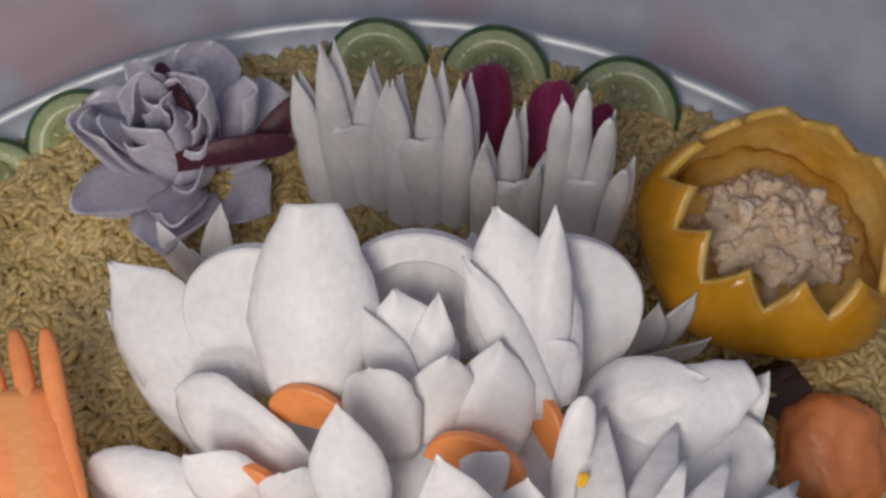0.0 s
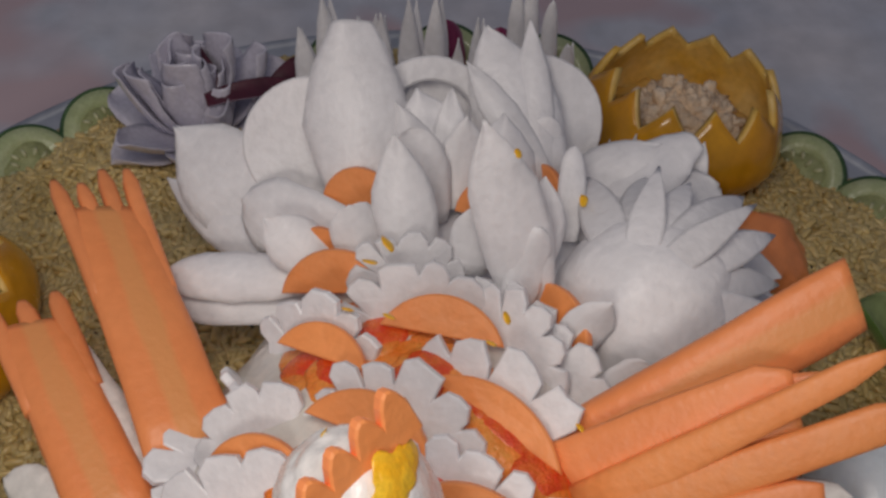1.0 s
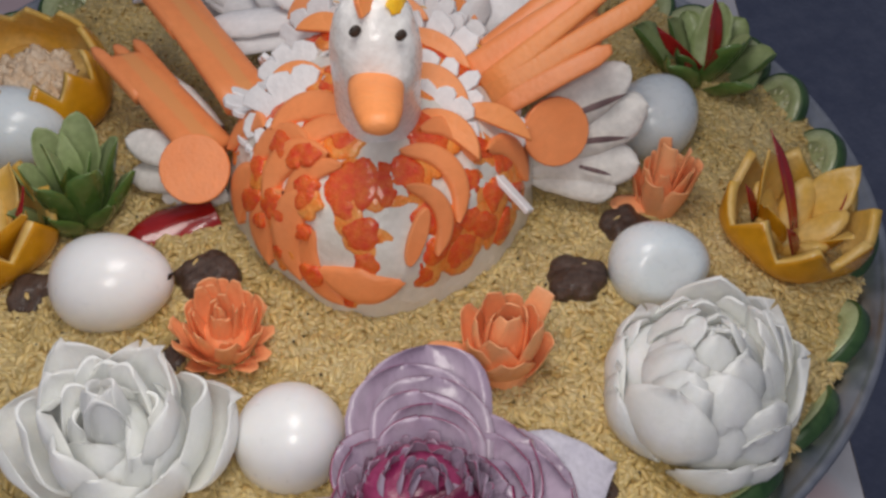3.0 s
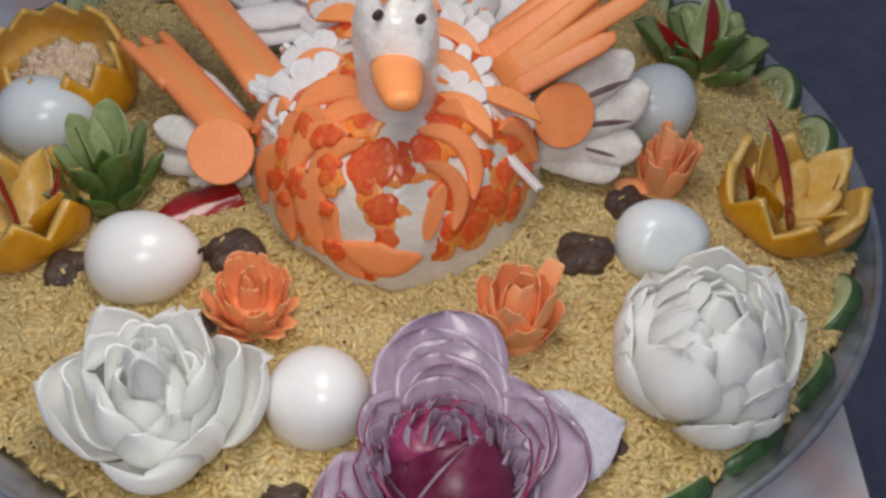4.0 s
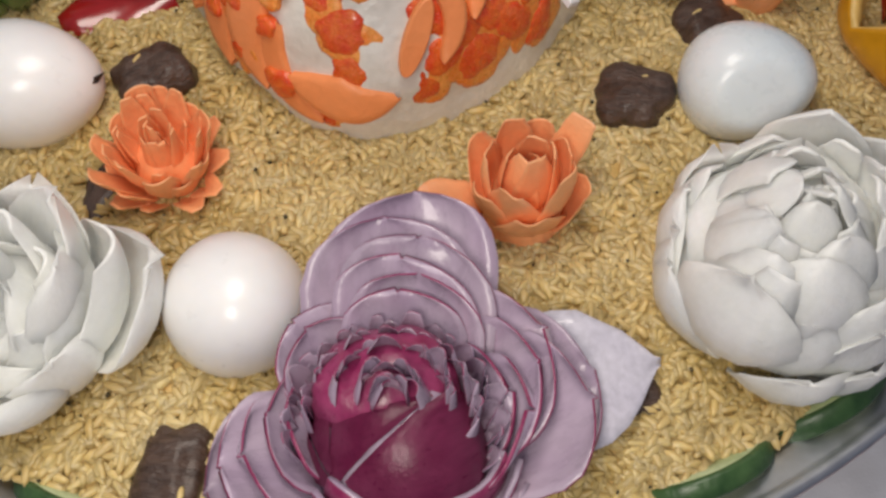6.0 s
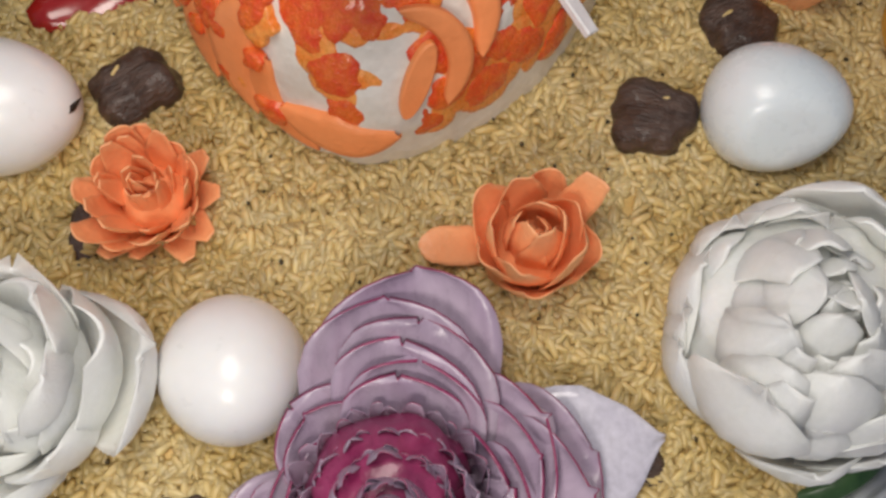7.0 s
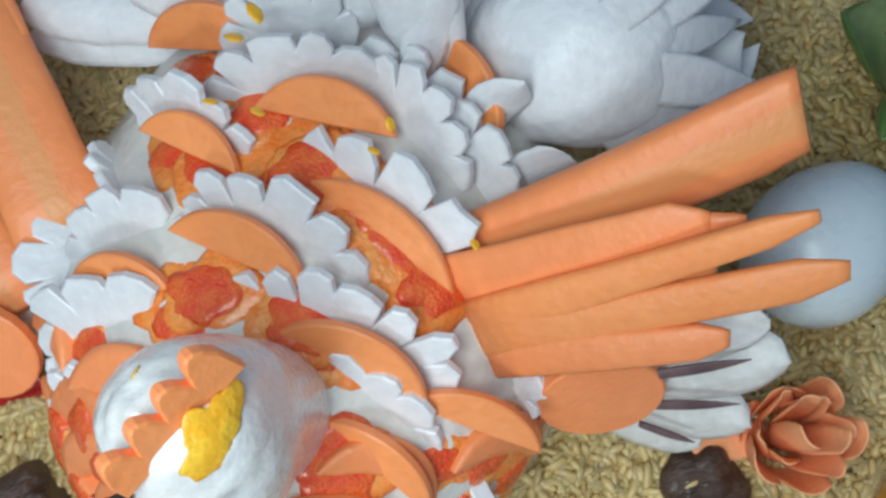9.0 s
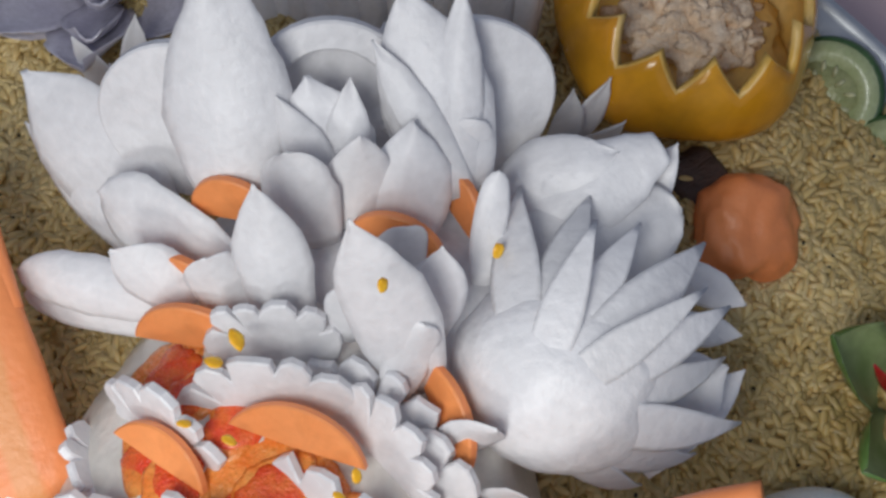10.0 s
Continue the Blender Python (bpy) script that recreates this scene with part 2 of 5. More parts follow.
def lathe_bm(profile, seg=32, wobble=None):
    """A solid of revolution about z from (radius, z) pairs."""
    bm = bmesh.new()
    rings = []
    for r, z in profile:
        if r < 1e-6:
            rings.append([bm.verts.new((0, 0, z))])
            continue
        ring = []
        for k in range(seg):
            a = 2 * math.pi * k / seg
            rr = r * (wobble(a, z) if wobble else 1)
            ring.append(bm.verts.new((rr * math.cos(a), rr * math.sin(a), z)))
        rings.append(ring)
    for a, b in zip(rings, rings[1:]):
        for k in range(seg):
            n = (k + 1) % seg
            if len(a) == 1:
                bm.faces.new((a[0], b[k], b[n]))
            elif len(b) == 1:
                bm.faces.new((a[k], a[n], b[0]))
            else:
                bm.faces.new((a[k], a[n], b[n], b[k]))
    bmesh.ops.recalc_face_normals(bm, faces=bm.faces)
    return bm


def blob_bm(sx, sy, sz, rough=0.25, freq=60, seed=0, sub=3, square=2.0):
    """A lump with an uneven skin; square over 2 makes it boxier."""
    bm = bmesh.new()
    bmesh.ops.create_icosphere(bm, subdivisions=sub, radius=1)
    off = Vector((seed * 3.7, seed * 1.3, seed * 2.1))
    for v in bm.verts:
        d = v.co.normalized()
        k = (abs(d.x) ** square + abs(d.y) ** square + abs(d.z) ** square) ** (-1 / square)
        p = Vector((d.x * sx, d.y * sy, d.z * sz)) * k
        k = 1 + rough * noise.noise(p * freq + off) + rough * 0.5 * noise.noise(p * freq * 2.6 + off)
        v.co = p * k
    return bm


def half_moon(R, depth, n=14):
    """Outline of a slice cut from a disc: an arc over a chord, depth high."""
    a = math.acos(max(-1, 1 - depth / R))
    return [(R * math.sin(-a + 2 * a * i / n), R * math.cos(-a + 2 * a * i / n) - R * math.cos(a)) for i in range(n + 1)]


def scallop(R, depth, teeth=6, notch=0.27, per=5):
    """The outline of a half slice with a cut, toothed arc."""
    a = math.acos(max(-1, 1 - depth / R))
    pts = []
    rnd = random.Random(teeth + R * 1e4)
    cuts = [0.0]
    for i in range(teeth):
        cuts.append(cuts[-1] + rnd.uniform(0.7, 1.3))
    for i in range(teeth):
        lo, hi = cuts[i] / cuts[-1], cuts[i + 1] / cuts[-1]
        top = rnd.uniform(0.96, 1.08)
        for u, k in ((0.0, 1 - notch * rnd.uniform(0.5, 1.3)), (rnd.uniform(0.06, 0.16), top * rnd.uniform(0.90, 0.98)), (0.36, top * rnd.uniform(0.97, 1.02)), (0.66, top * rnd.uniform(0.95, 1.03)), (0.92, top * rnd.uniform(0.86, 0.96))):
            th = -a + 2 * a * (lo + (hi - lo) * u)
            pts.append((R * k * math.sin(th), R * k * math.cos(th) - R * math.cos(a)))
    return [(-pts[-1][0] * 0.9, -0.004)] + pts + [(pts[-1][0] * 0.9, -0.004)]


# ---- the table, the floor, the tray and the rice ----
bm = bmesh.new()
bmesh.ops.create_grid(bm, x_segments=60, y_segments=60, size=4)
for v in bm.verts:
    v.co.z = -0.72
tagged(finish("floor", bm, FLOOR), "dark blue carpeted floor beside the table", "floor", kind="structure")


def table_top(name, edge, slope, z0, z1, material, cuts=0):
    bm = bmesh.new()
    out = [(-1.1, -0.55), (edge + slope * -0.55, -0.55), (edge + slope * 0.75, 0.75), (-1.1, 0.75)]
    lo = [bm.verts.new((x, y, z0)) for x, y in out]
    hi = [bm.verts.new((x, y, z1)) for x, y in out]
    bm.faces.new(lo[::-1]), bm.faces.new(hi)
    for i in range(4):
        bm.faces.new((lo[i], lo[(i + 1) % 4], hi[(i + 1) % 4], hi[i]))
    bmesh.ops.bevel(bm, geom=bm.edges[:], offset=min(0.003, (z1 - z0) * 0.4), segments=2, affect="EDGES")
    return finish(name, bm, material, smooth=False)


table = thing("table", (0, 0, -0.72), "brown wooden table under a pale cloth", "table")
top = table_top("tabletop", 0.263, 0.42, -0.033, -0.003, WOOD)
top.parent, top.matrix_basis = table, pose(0, 0, 0.72)
for lx, ly in ((-1.0, -0.45), (-0.02, -0.45), (0.45, 0.65), (-1.0, 0.65)):
    finish("leg", slab_bm([(-0.03, -0.03), (0.03, -0.03), (0.03, 0.03), (-0.03, 0.03)], 0.688, 0.004), WOOD, table, smooth=False, m=pose(lx, ly, 0.344))
cloth = table_top("tablecloth", 0.260, 0.42, -0.0028, 0.0, CLOTH)
tagged(cloth, "pale tablecloth with faint pink and blue blotches", "tablecloth")

tray = thing("serving_tray", (0, 0, 0.0005), "large round stainless steel serving tray on the cloth", "tray")
finish("dish", lathe_bm([(0, 0), (0.215, 0), (0.226, 0.003), (0.2495, 0.0395),
                         (0.2480, 0.0425), (0.2245, 0.0055), (0.214, 0.0025), (0, 0.0025)], 128), STEEL, tray)

finish("rim", lathe_bm([(0.2495, 0.0398), (0.2520, 0.0425), (0.2615, 0.0435), (0.2632, 0.0443), (0.2641, 0.0458), (0.2638, 0.0476), (0.2626, 0.0486), (0.2610, 0.0485), (0.2596, 0.0474), (0.2580, 0.0466), (0.2510, 0.0452), (0.2478, 0.0428)], 128), STEEL, tray, "rolled steel rim")


def rice_z(x, y):
    r = math.hypot(x, y)
    k = min(1, max(0, (r - 0.185) / 0.064))
    return 0.0525 - 0.0050 * k * k + 0.0034 * noise.noise(Vector((x, y, 0)) * 34) + 0.0018 * noise.noise(Vector((x, y, 7)) * 95)


bm = bmesh.new()
NR, NA = 60, 150
rings = [[bm.verts.new((0, 0, rice_z(0, 0) - 0.0015))]]
for i in range(1, NR + 1):
    r = 0.2472 * i / NR
    ring = []
    for k in range(NA):
        a = 2 * math.pi * k / NA
        x, y = r * math.cos(a), r * math.sin(a)
        ring.append(bm.verts.new((x, y, rice_z(x, y) - 0.0002 + 0.0010 * noise.noise(Vector((x, y, 3)) * 160) - (0.03 if i == NR else 0))))
    rings.append(ring)
for i in range(NR):
    for k in range(NA):
        n = (k + 1) % NA
        bm.faces.new((rings[0][0], rings[1][k], rings[1][n]) if i == 0 else (rings[i][k], rings[i + 1][k], rings[i + 1][n], rings[i][n]))
rice = finish("rice", bm, RICE_BED)
tagged(rice, "bed of spiced yellow rice filling the tray", "rice", kind="stuff")


def scatter(name, count, length, radius, lift, material, seed, keep=lambda x, y: True, parent=None, droop=0.20):
    """Many small grains lying on the rice, in one mesh."""
    rng = np.random.default_rng(seed)
    rad = np.sqrt(rng.random(count)) * 0.2475
    ang = rng.random(count) * 2 * np.pi
    xy = np.stack([rad * np.cos(ang), rad * np.sin(ang)], 1)
    xy = xy[[keep(x, y) for x, y in xy]]
    count = len(xy)
    z = np.array([rice_z(x, y) for x, y in xy]) + lift * rng.random(count) - 0.0004
    k = 5
    ring = np.array([[np.cos(2 * np.pi * i / k), np.sin(2 * np.pi * i / k)] for i in range(k)])
    unit = [(-1.0, 0, 0)] + [(at, fat * a, fat * b) for at, fat in ((-0.70, 0.70), (0.0, 1.0), (0.70, 0.70)) for a, b in ring] + [(1.0, 0, 0)]
    unit = np.array(unit)
    faces = [(0, 1 + (i + 1) % k, 1 + i) for i in range(k)]
    faces += [(r + i, r + (i + 1) % k, r + k + (i + 1) % k, r + k + i) for r in (1, 1 + k) for i in range(k)]
    faces += [(3 * k + 1, 2 * k + 1 + i, 2 * k + 1 + (i + 1) % k) for i in range(k)]
    L = length * (0.50 + 0.65 * rng.random(count)) / 2
    Rr = radius * (0.8 + 0.4 * rng.random(count))
    yaw = rng.random(count) * 2 * np.pi
    pit = rng.normal(0, droop, count)
    v = unit[None] * np.stack([L, Rr, Rr], 1)[:, None]
    v[:, :, 2] += (-(unit[None, :, 0] ** 2) * (0.12 * L)[:, None])
    x = v[..., 0] * np.cos(pit)[:, None] - v[..., 2] * np.sin(pit)[:, None]
    zz = v[..., 0] * np.sin(pit)[:, None] + v[..., 2] * np.cos(pit)[:, None]
    y = v[..., 1]
    X = x * np.cos(yaw)[:, None] - y * np.sin(yaw)[:, None] + xy[:, :1]
    Y = x * np.sin(yaw)[:, None] + y * np.cos(yaw)[:, None] + xy[:, 1:]
    Z = zz + z[:, None]
    verts = np.stack([X, Y, Z], 2).reshape(-1, 3)
    fs = [[j + (3 * k + 2) * i for j in f] for i in range(count) for f in faces]
    me = bpy.data.meshes.new(name)
    me.from_pydata(verts.tolist(), [], fs)
    ob = link(name, me, material)
    if parent:
        ob.parent = parent
    return ob


grains = scatter("rice_grains", 50000, 0.0104, 0.00158, 0.0020, RICE, 3, lambda x, y: ((x + 0.0) / 0.07) ** 2 + ((y + 0.01) / 0.085) ** 2 > 1)
tagged(grains, "loose grains of spiced yellow rice", "rice", kind="stuff")
flakes = scatter("spice_flakes", 1300, 0.0018, 0.0007, 0.003, SPICE, 5)
tagged(flakes, "dark spice flakes on the rice", "spice", kind="stuff")


# ---- kinds of things ----
def smear_bm(sx, sy, sz, rough, freq, seed, sub, R):
    """A thin smear that follows a surface of radius R."""
    bm_ = blob_bm(sx, sy, sz, rough, freq, seed, sub)
    for v in bm_.verts:
        v.co.z -= (v.co.x ** 2 + v.co.y ** 2) / (2 * R)
    return bm_


def flower(parent, layers, mats, seed=1, name="petal", loose=6, wave=0.04):
    """Rings of petals round the parent's own z."""
    rnd = random.Random(seed)
    for k, (n, L, W, cup, curl, tilt, r0, z0, tip, th) in enumerate(layers):
        bm_ = petal_bm(L, W, cup, curl, th, tip, nu=11, seed=seed + k, wave=wave)
        me = bpy.data.meshes.new(name)
        bm_.to_mesh(me)
        bm_.free()
        for i in range(n):
            az = 360 * (i + 0.5 * (k % 2)) / n + rnd.uniform(-9, 9)
            s = rnd.uniform(0.84, 1.10)
            m = pose(0, 0, z0 + rnd.uniform(-0.001, 0.001), 0, 0, az) @ pose(0, r0, 0, -tilt + rnd.uniform(-loose, loose), 0, rnd.uniform(-8, 8)) @ Matrix.Diagonal((s * rnd.uniform(0.9, 1.1), s, s, 1))
            link(name, me, mats, parent, m=m)


def leaf(parent, base, tip, W, out=(0, 1, 0.2), kind="point", cup=0.5, curl=0.25, th=0.0022, mats=None, name="petal", base_w=0.45, seed=0, label=""):
    """One petal from base to tip, given in the parent's space."""
    L = (Vector(tip) - Vector(base)).length * 1.03
    mats = mats or [TURNIP, TURNIP, TURNIP]
    return finish(name, petal_bm(L, W, cup, curl, th, kind, base_w, 10, 8, seed, 0.03), mats, parent, label, m=frame_to(base, tip, out))


def egg_bm(L, R, cut=None):
    prof = []
    for i in range(25):
        a = math.pi * i / 24
        x = -math.cos(a)
        prof.append((max(0, R * math.sin(a) * (1 - 0.13 * x)), L / 2 * x))
    prof[0], prof[-1] = (0, -L / 2), (0, L / 2)
    bm_ = lathe_bm(prof, 40)
    for v in bm_.verts:
        if cut:
            n, d = Vector(cut[:3]).normalized(), cut[3]
            over = v.co.dot(n) - d
            if over > 0:
                v.co -= n * over * 0.93
        v.co *= 1 + 0.012 * noise.noise(v.co * 70)
    return bm_


def egg(at, L, R, axis, material, label, cut=None):
    e = thing("boiled_egg", at, label, "egg", "eggs on the rice")
    m = Vector(axis).to_track_quat("Z", "Y").to_matrix().to_4x4()
    finish("egg_white", egg_bm(L, R, cut), material, e, m=m)
    return e


def meat(at, sx, sy, sz, rz, seed):
    e = thing("meat_chunk", at, "dark brown fried chunk of meat half sunk in the rice", "meat", "meat chunks")
    finish("crumb", blob_bm(0.0024, 0.0010, 0.0009, 0.4, 300, seed, 2), RICE, e, "rice stuck to the meat", m=pose(sx * 0.45 * math.cos(seed * 2.3), sy * 0.45 * math.sin(seed * 2.3), sz * 0.93, 0, 0, 50 * seed))
    finish("flesh", blob_bm(sx, sy, sz, 0.24, 75, seed, 5, 3.2), MEAT, e, m=pose(0, 0, 0, 8, -6, rz))


def cup_bm(R, H, wall, teeth, tooth, lobes=4, lobe=0.05, phase=0.0, flare=0.0, closed=0.10):
    """A hollowed pepper: a rounded cup whose rim is cut into teeth."""
    bm_ = bmesh.new()
    seg, rows = teeth * 8, 9

    def ring(k, inner, z_k):
        out = []
        for i in range(seg):
            a = 2 * math.pi * i / seg
            f = abs(((i / 8 + phase) % 1) * 2 - 1)
            top = H - tooth * (1 - (1 - f) ** 1.0)
            z = z_k * top if not inner else wall + z_k * (top - wall)
            zz = z / H
            r = R * (0.62 + 0.38 * math.sin(min(1, zz * 2.0 + 0.05) * math.pi / 2)) + flare * zz ** 2
            if zz > 0.45:
                r -= R * closed * ((zz - 0.45) / 0.55) ** 1.5
            r *= 1 + lobe * math.cos(lobes * a)
            if inner:
                r -= wall
            out.append(bm_.verts.new((r * math.cos(a), r * math.sin(a), z)))
        return out

    outer = [ring(k, False, k / rows) for k in range(rows + 1)]
    inner = [ring(k, True, k / rows) for k in range(rows + 1)]
    for grid, flip in ((outer, False), (inner, True)):
        for p, q in zip(grid, grid[1:]):
            for i in range(seg):
                j = (i + 1) % seg
                bm_.faces.new((p[i], p[j], q[j], q[i])).material_index = int(flip)
    for i in range(seg):
        j = (i + 1) % seg
        bm_.faces.new((outer[-1][i], outer[-1][j], inner[-1][j], inner[-1][i])).material_index = 1
    bm_.faces.new(outer[0]), bm_.faces.new(inner[0])
    bmesh.ops.recalc_face_normals(bm_, faces=bm_.faces)
    return bm_


def stuffed_pepper(at, R, H, teeth, tilt, rz, label, seed, group="yellow peppers"):
    e = thing("stuffed_pepper", at, label, "pepper", group)
    e.matrix_basis = pose(*at, tilt[0], tilt[1], rz)
    finish("shell", cup_bm(R, H, 0.0032, teeth, H * 0.22, 5, 0.035, closed=0.24), [YELLOW, YELLOW_IN], e)
    rnd = random.Random(seed)
    meshes = [blob_bm(0.0062, 0.0040, 0.0030, 0.7, 260, seed + i, 3) for i in range(5)]
    meshes = [(lambda me, b: (b.to_mesh(me), b.free(), me)[2])(bpy.data.meshes.new("stuffing"), b) for b in meshes]
    for i in range(60):
        r, a = R * 0.45 * math.sqrt(rnd.random()), rnd.random() * 6.28
        m = pose(r * math.cos(a), r * math.sin(a), H * (0.48 + 0.18 * math.cos(r / R * 3.2)) + rnd.uniform(-0.003, 0.002), rnd.uniform(0, 360), rnd.uniform(0, 360), rnd.uniform(0, 360))
        link("stuffing", rnd.choice(meshes), STUFFING, e, m=m)
    finish("stuffing", blob_bm(R * 0.58, R * 0.52, H * 0.26, 0.28, 190, seed, 5), STUFFING, e, m=pose(0, 0, H * 0.42))
    finish("pepper_flesh", blob_bm(R * 0.86, R * 0.86, H * 0.20, 0.2, 70, seed, 4), YELLOW_IN, e, m=pose(0, 0, H * 0.32))
    return e


def chilli_strip(parent, base, tip, W, out):
    leaf(parent, base, tip, W, out, "point", 0.9, 0.3, 0.0018, [CHILLI, CHILLI, CHILLI], "chilli_strip", 0.8)


def pepper_flower(at, R, H, tilt, rz, label, seed):
    e = thing("pepper_flower", at, label, "pepper", "yellow peppers")
    e.matrix_basis = pose(*at, tilt[0], tilt[1], rz)
    finish("shell", cup_bm(R * 0.95, H * 0.80, 0.0045, 8, H * 0.34, 5, 0.04, 0.5, 0.006), [YELLOW, YELLOW_IN], e)
    flower(e, [(4, H * 0.86, R * 0.70, 0.9, 0.1, 22, R * 0.45, 0.004, "point", 0.003)], [YELLOW_IN, YELLOW, YELLOW_IN], seed)
    rnd = random.Random(seed)
    for i in range(5):
        a = i * 72 + rnd.uniform(-20, 20)
        m = pose(0, 0, H * 0.25, 0, 0, a) @ pose(0, R * 0.35, 0, -38, 0, 0)
        finish("pepper_flesh", blob_bm(R * 0.24, R * 0.12, H * 0.44, 0.12, 60, seed + i, 3), YELLOW_IN, e, m=m)
    return e


def half_slice(th, outline, mats, m, name, parent, bend=0.0, label=""):
    return finish(name, slab_bm(outline, th, 0.0005, bend), mats, parent, label, smooth=False, m=m)


# ---- the bird on the rice ----
bird = thing("vegetable_bird", (-0.005, -0.03, 0.05), "large garnish bird of carved turnip and carrot slices with red sauce", "food sculpture")
INV = Matrix.Translation((0.005, 0.03, -0.05))
TURN = radians(19)
AX, AY = Vector((math.cos(TURN), -math.sin(TURN), 0)), Vector((math.sin(TURN), math.cos(TURN), 0))
CENTRE = Vector((-0.005, -0.03, 0.058))


def body_radius(d):
    """Seen from above the breast is drawn out like a boat's bow; from the side it is round."""
    p = 1.58 if d.y < 0 else 2.3
    flat = (abs(d.x) / 0.0745) ** p + (abs(d.y) / (0.0755 if d.y < 0 else 0.12)) ** p
    return (flat ** (2.2 / p) + (abs(d.z) / 0.070) ** 2.2) ** (-1 / 2.2)


def body_at(az, el):
    """Place and outward normal on the body, az degrees round from the breast, el degrees up."""
    def at(a, e):
        a, e = radians(a), radians(e)
        d = Vector((math.sin(a) * math.cos(e), -math.cos(a) * math.cos(e), math.sin(e)))
        q = d * body_radius(d)
        return CENTRE + AX * q.x + AY * q.y + Vector((0, 0, q.z))
    q = at(az, el)
    n = (at(az + 1, el) - at(az - 1, el)).cross(at(az, el + 1) - at(az, el - 1)).normalized()
    return q, (n if n.dot(q - CENTRE) > 0 else -n)


bm = bmesh.new()
bmesh.ops.create_icosphere(bm, subdivisions=5, radius=1)
for v in bm.verts:
    d = v.co.normalized()
    q = d * body_radius(d)
    p = CENTRE + AX * q.x + AY * q.y + Vector((0, 0, q.z))
    k = 0.0022 * noise.noise(p * 45) + 0.0012 * noise.noise(p * 130)
    if p.z < 0.064:
        k += 0.0012 * (0.064 - p.z) / 0.012
    v.co = INV @ (p + d.x * k * AX + d.y * k * AY + Vector((0, 0, d.z * k)))
finish("body", bm, MASH, bird, "lumpy mashed coating")

# neck and head, one piece, leaning a little back
NK = frame_to((-0.009, -0.044, 0.085), (-0.0170, -0.0535, 0.20), (0, 1, 0))
prof = [(0, -0.01), (0.0188, -0.01), (0.0187, 0.01), (0.0187, 0.03), (0.0188, 0.055), (0.0190, 0.075), (0.0180, 0.085), (0.0160, 0.0925), (0.0130, 0.0985), (0.0088, 0.1025), (0.0046, 0.1042), (0, 0.1046)]
bm = lathe_bm([(r, z) for (r0, z0), (r1, z1) in zip(prof, prof[1:]) for r, z in ((r0 + (r1 - r0) * k / 4, z0 + (z1 - z0) * k / 4) for k in range(4))] + prof[-1:], 56)
for v in bm.verts:
    v.co.y *= 0.86 if v.co.y > 0 else 1
    v.co.y -= 0.0075 * math.exp(-((v.co.z - 0.074) / 0.016) ** 2) * max(0, -v.co.y / 0.02)
    v.co += v.co.normalized() * (0.0011 * noise.noise(v.co * 90) + 0.0008 * noise.noise(v.co * 260))
neck = finish("neck", bm, NECK, bird, "white carved head and neck", m=INV @ NK)
bm = lathe_bm([(0, -0.004), (0.0108, -0.004), (0.0110, 0.002), (0.0104, 0.014), (0.0090, 0.028), (0.0070, 0.039), (0.0055, 0.0425), (0.0025, 0.0440), (0, 0.0442)], 24)
for v in bm.verts:
    v.co.y *= 0.68
    v.co += v.co * 0.05 * noise.noise(v.co * 60)
beak_m = frame_to((-0.0205, -0.072, 0.1560), (-0.0290, -0.107, 0.1625), (0, 0, 1)) @ Matrix.Diagonal((1.04, 1, 0.79, 1))
finish("beak", bm, CARROT_CORE, bird, "pale orange carrot beak", m=INV @ beak_m)
for ex, ey, ez, s in ((-0.0268, -0.0650, 0.1790, 1.0), (-0.0100, -0.0712, 0.1780, 0.95)):
    finish("eye", blob_bm(0.0027 * s, 0.0013, 0.0027 * s, 0.3, 300, 2 + ex, 2), BLACK, bird, "black clove eye", m=INV @ pose(ex, ey, ez))
# crest
cr = [(-0.0155, 0)] + [(-0.0150 + 0.030 * i / 24, 0.0055 + 0.0058 * abs(math.sin(math.pi * i / 6)) ** 0.8 + 0.0030 * i / 24) for i in range(25)] + [(0.0155, 0)]
m = Matrix(((0.77, -0.30, 0.56, 0), (0.63, 0.25, -0.72, 0), (0.08, 0.92, 0.40, 0), (0, 0, 0, 1)))
m.translation = Vector((-0.0120, -0.0545, 0.1850))
half_slice(0.0030, cr, [CARROT_CORE, CARROT], INV @ m, "crest", bird, label="frilled carrot crest")
for at, s, seed in (((-0.0050, -0.0565, 0.1876), 1.2, 4), ((-0.0240, -0.0480, 0.1852), 0.9, 6)):
    n = (Vector(at) - Vector((-0.0125, -0.052, 0.18))).normalized()
    finish("yolk_stain", smear_bm(0.0068 * s, 0.0050 * s, 0.0004, 0.42, 190, seed, 4, 0.018), YOLK, bird, "yellow sauce stain", m=INV @ Matrix.Translation(Vector(at) - n * 0.0012) @ n.to_track_quat("Z", "Y").to_matrix().to_4x4())


# what sits on the head goes with it
for ob in [o for o in bird.children if o.name.split(".")[0] in ("beak", "eye", "crest", "yolk_stain")]:
    ob.parent, ob.matrix_basis = neck, neck.matrix_basis.inverted() @ ob.matrix_basis


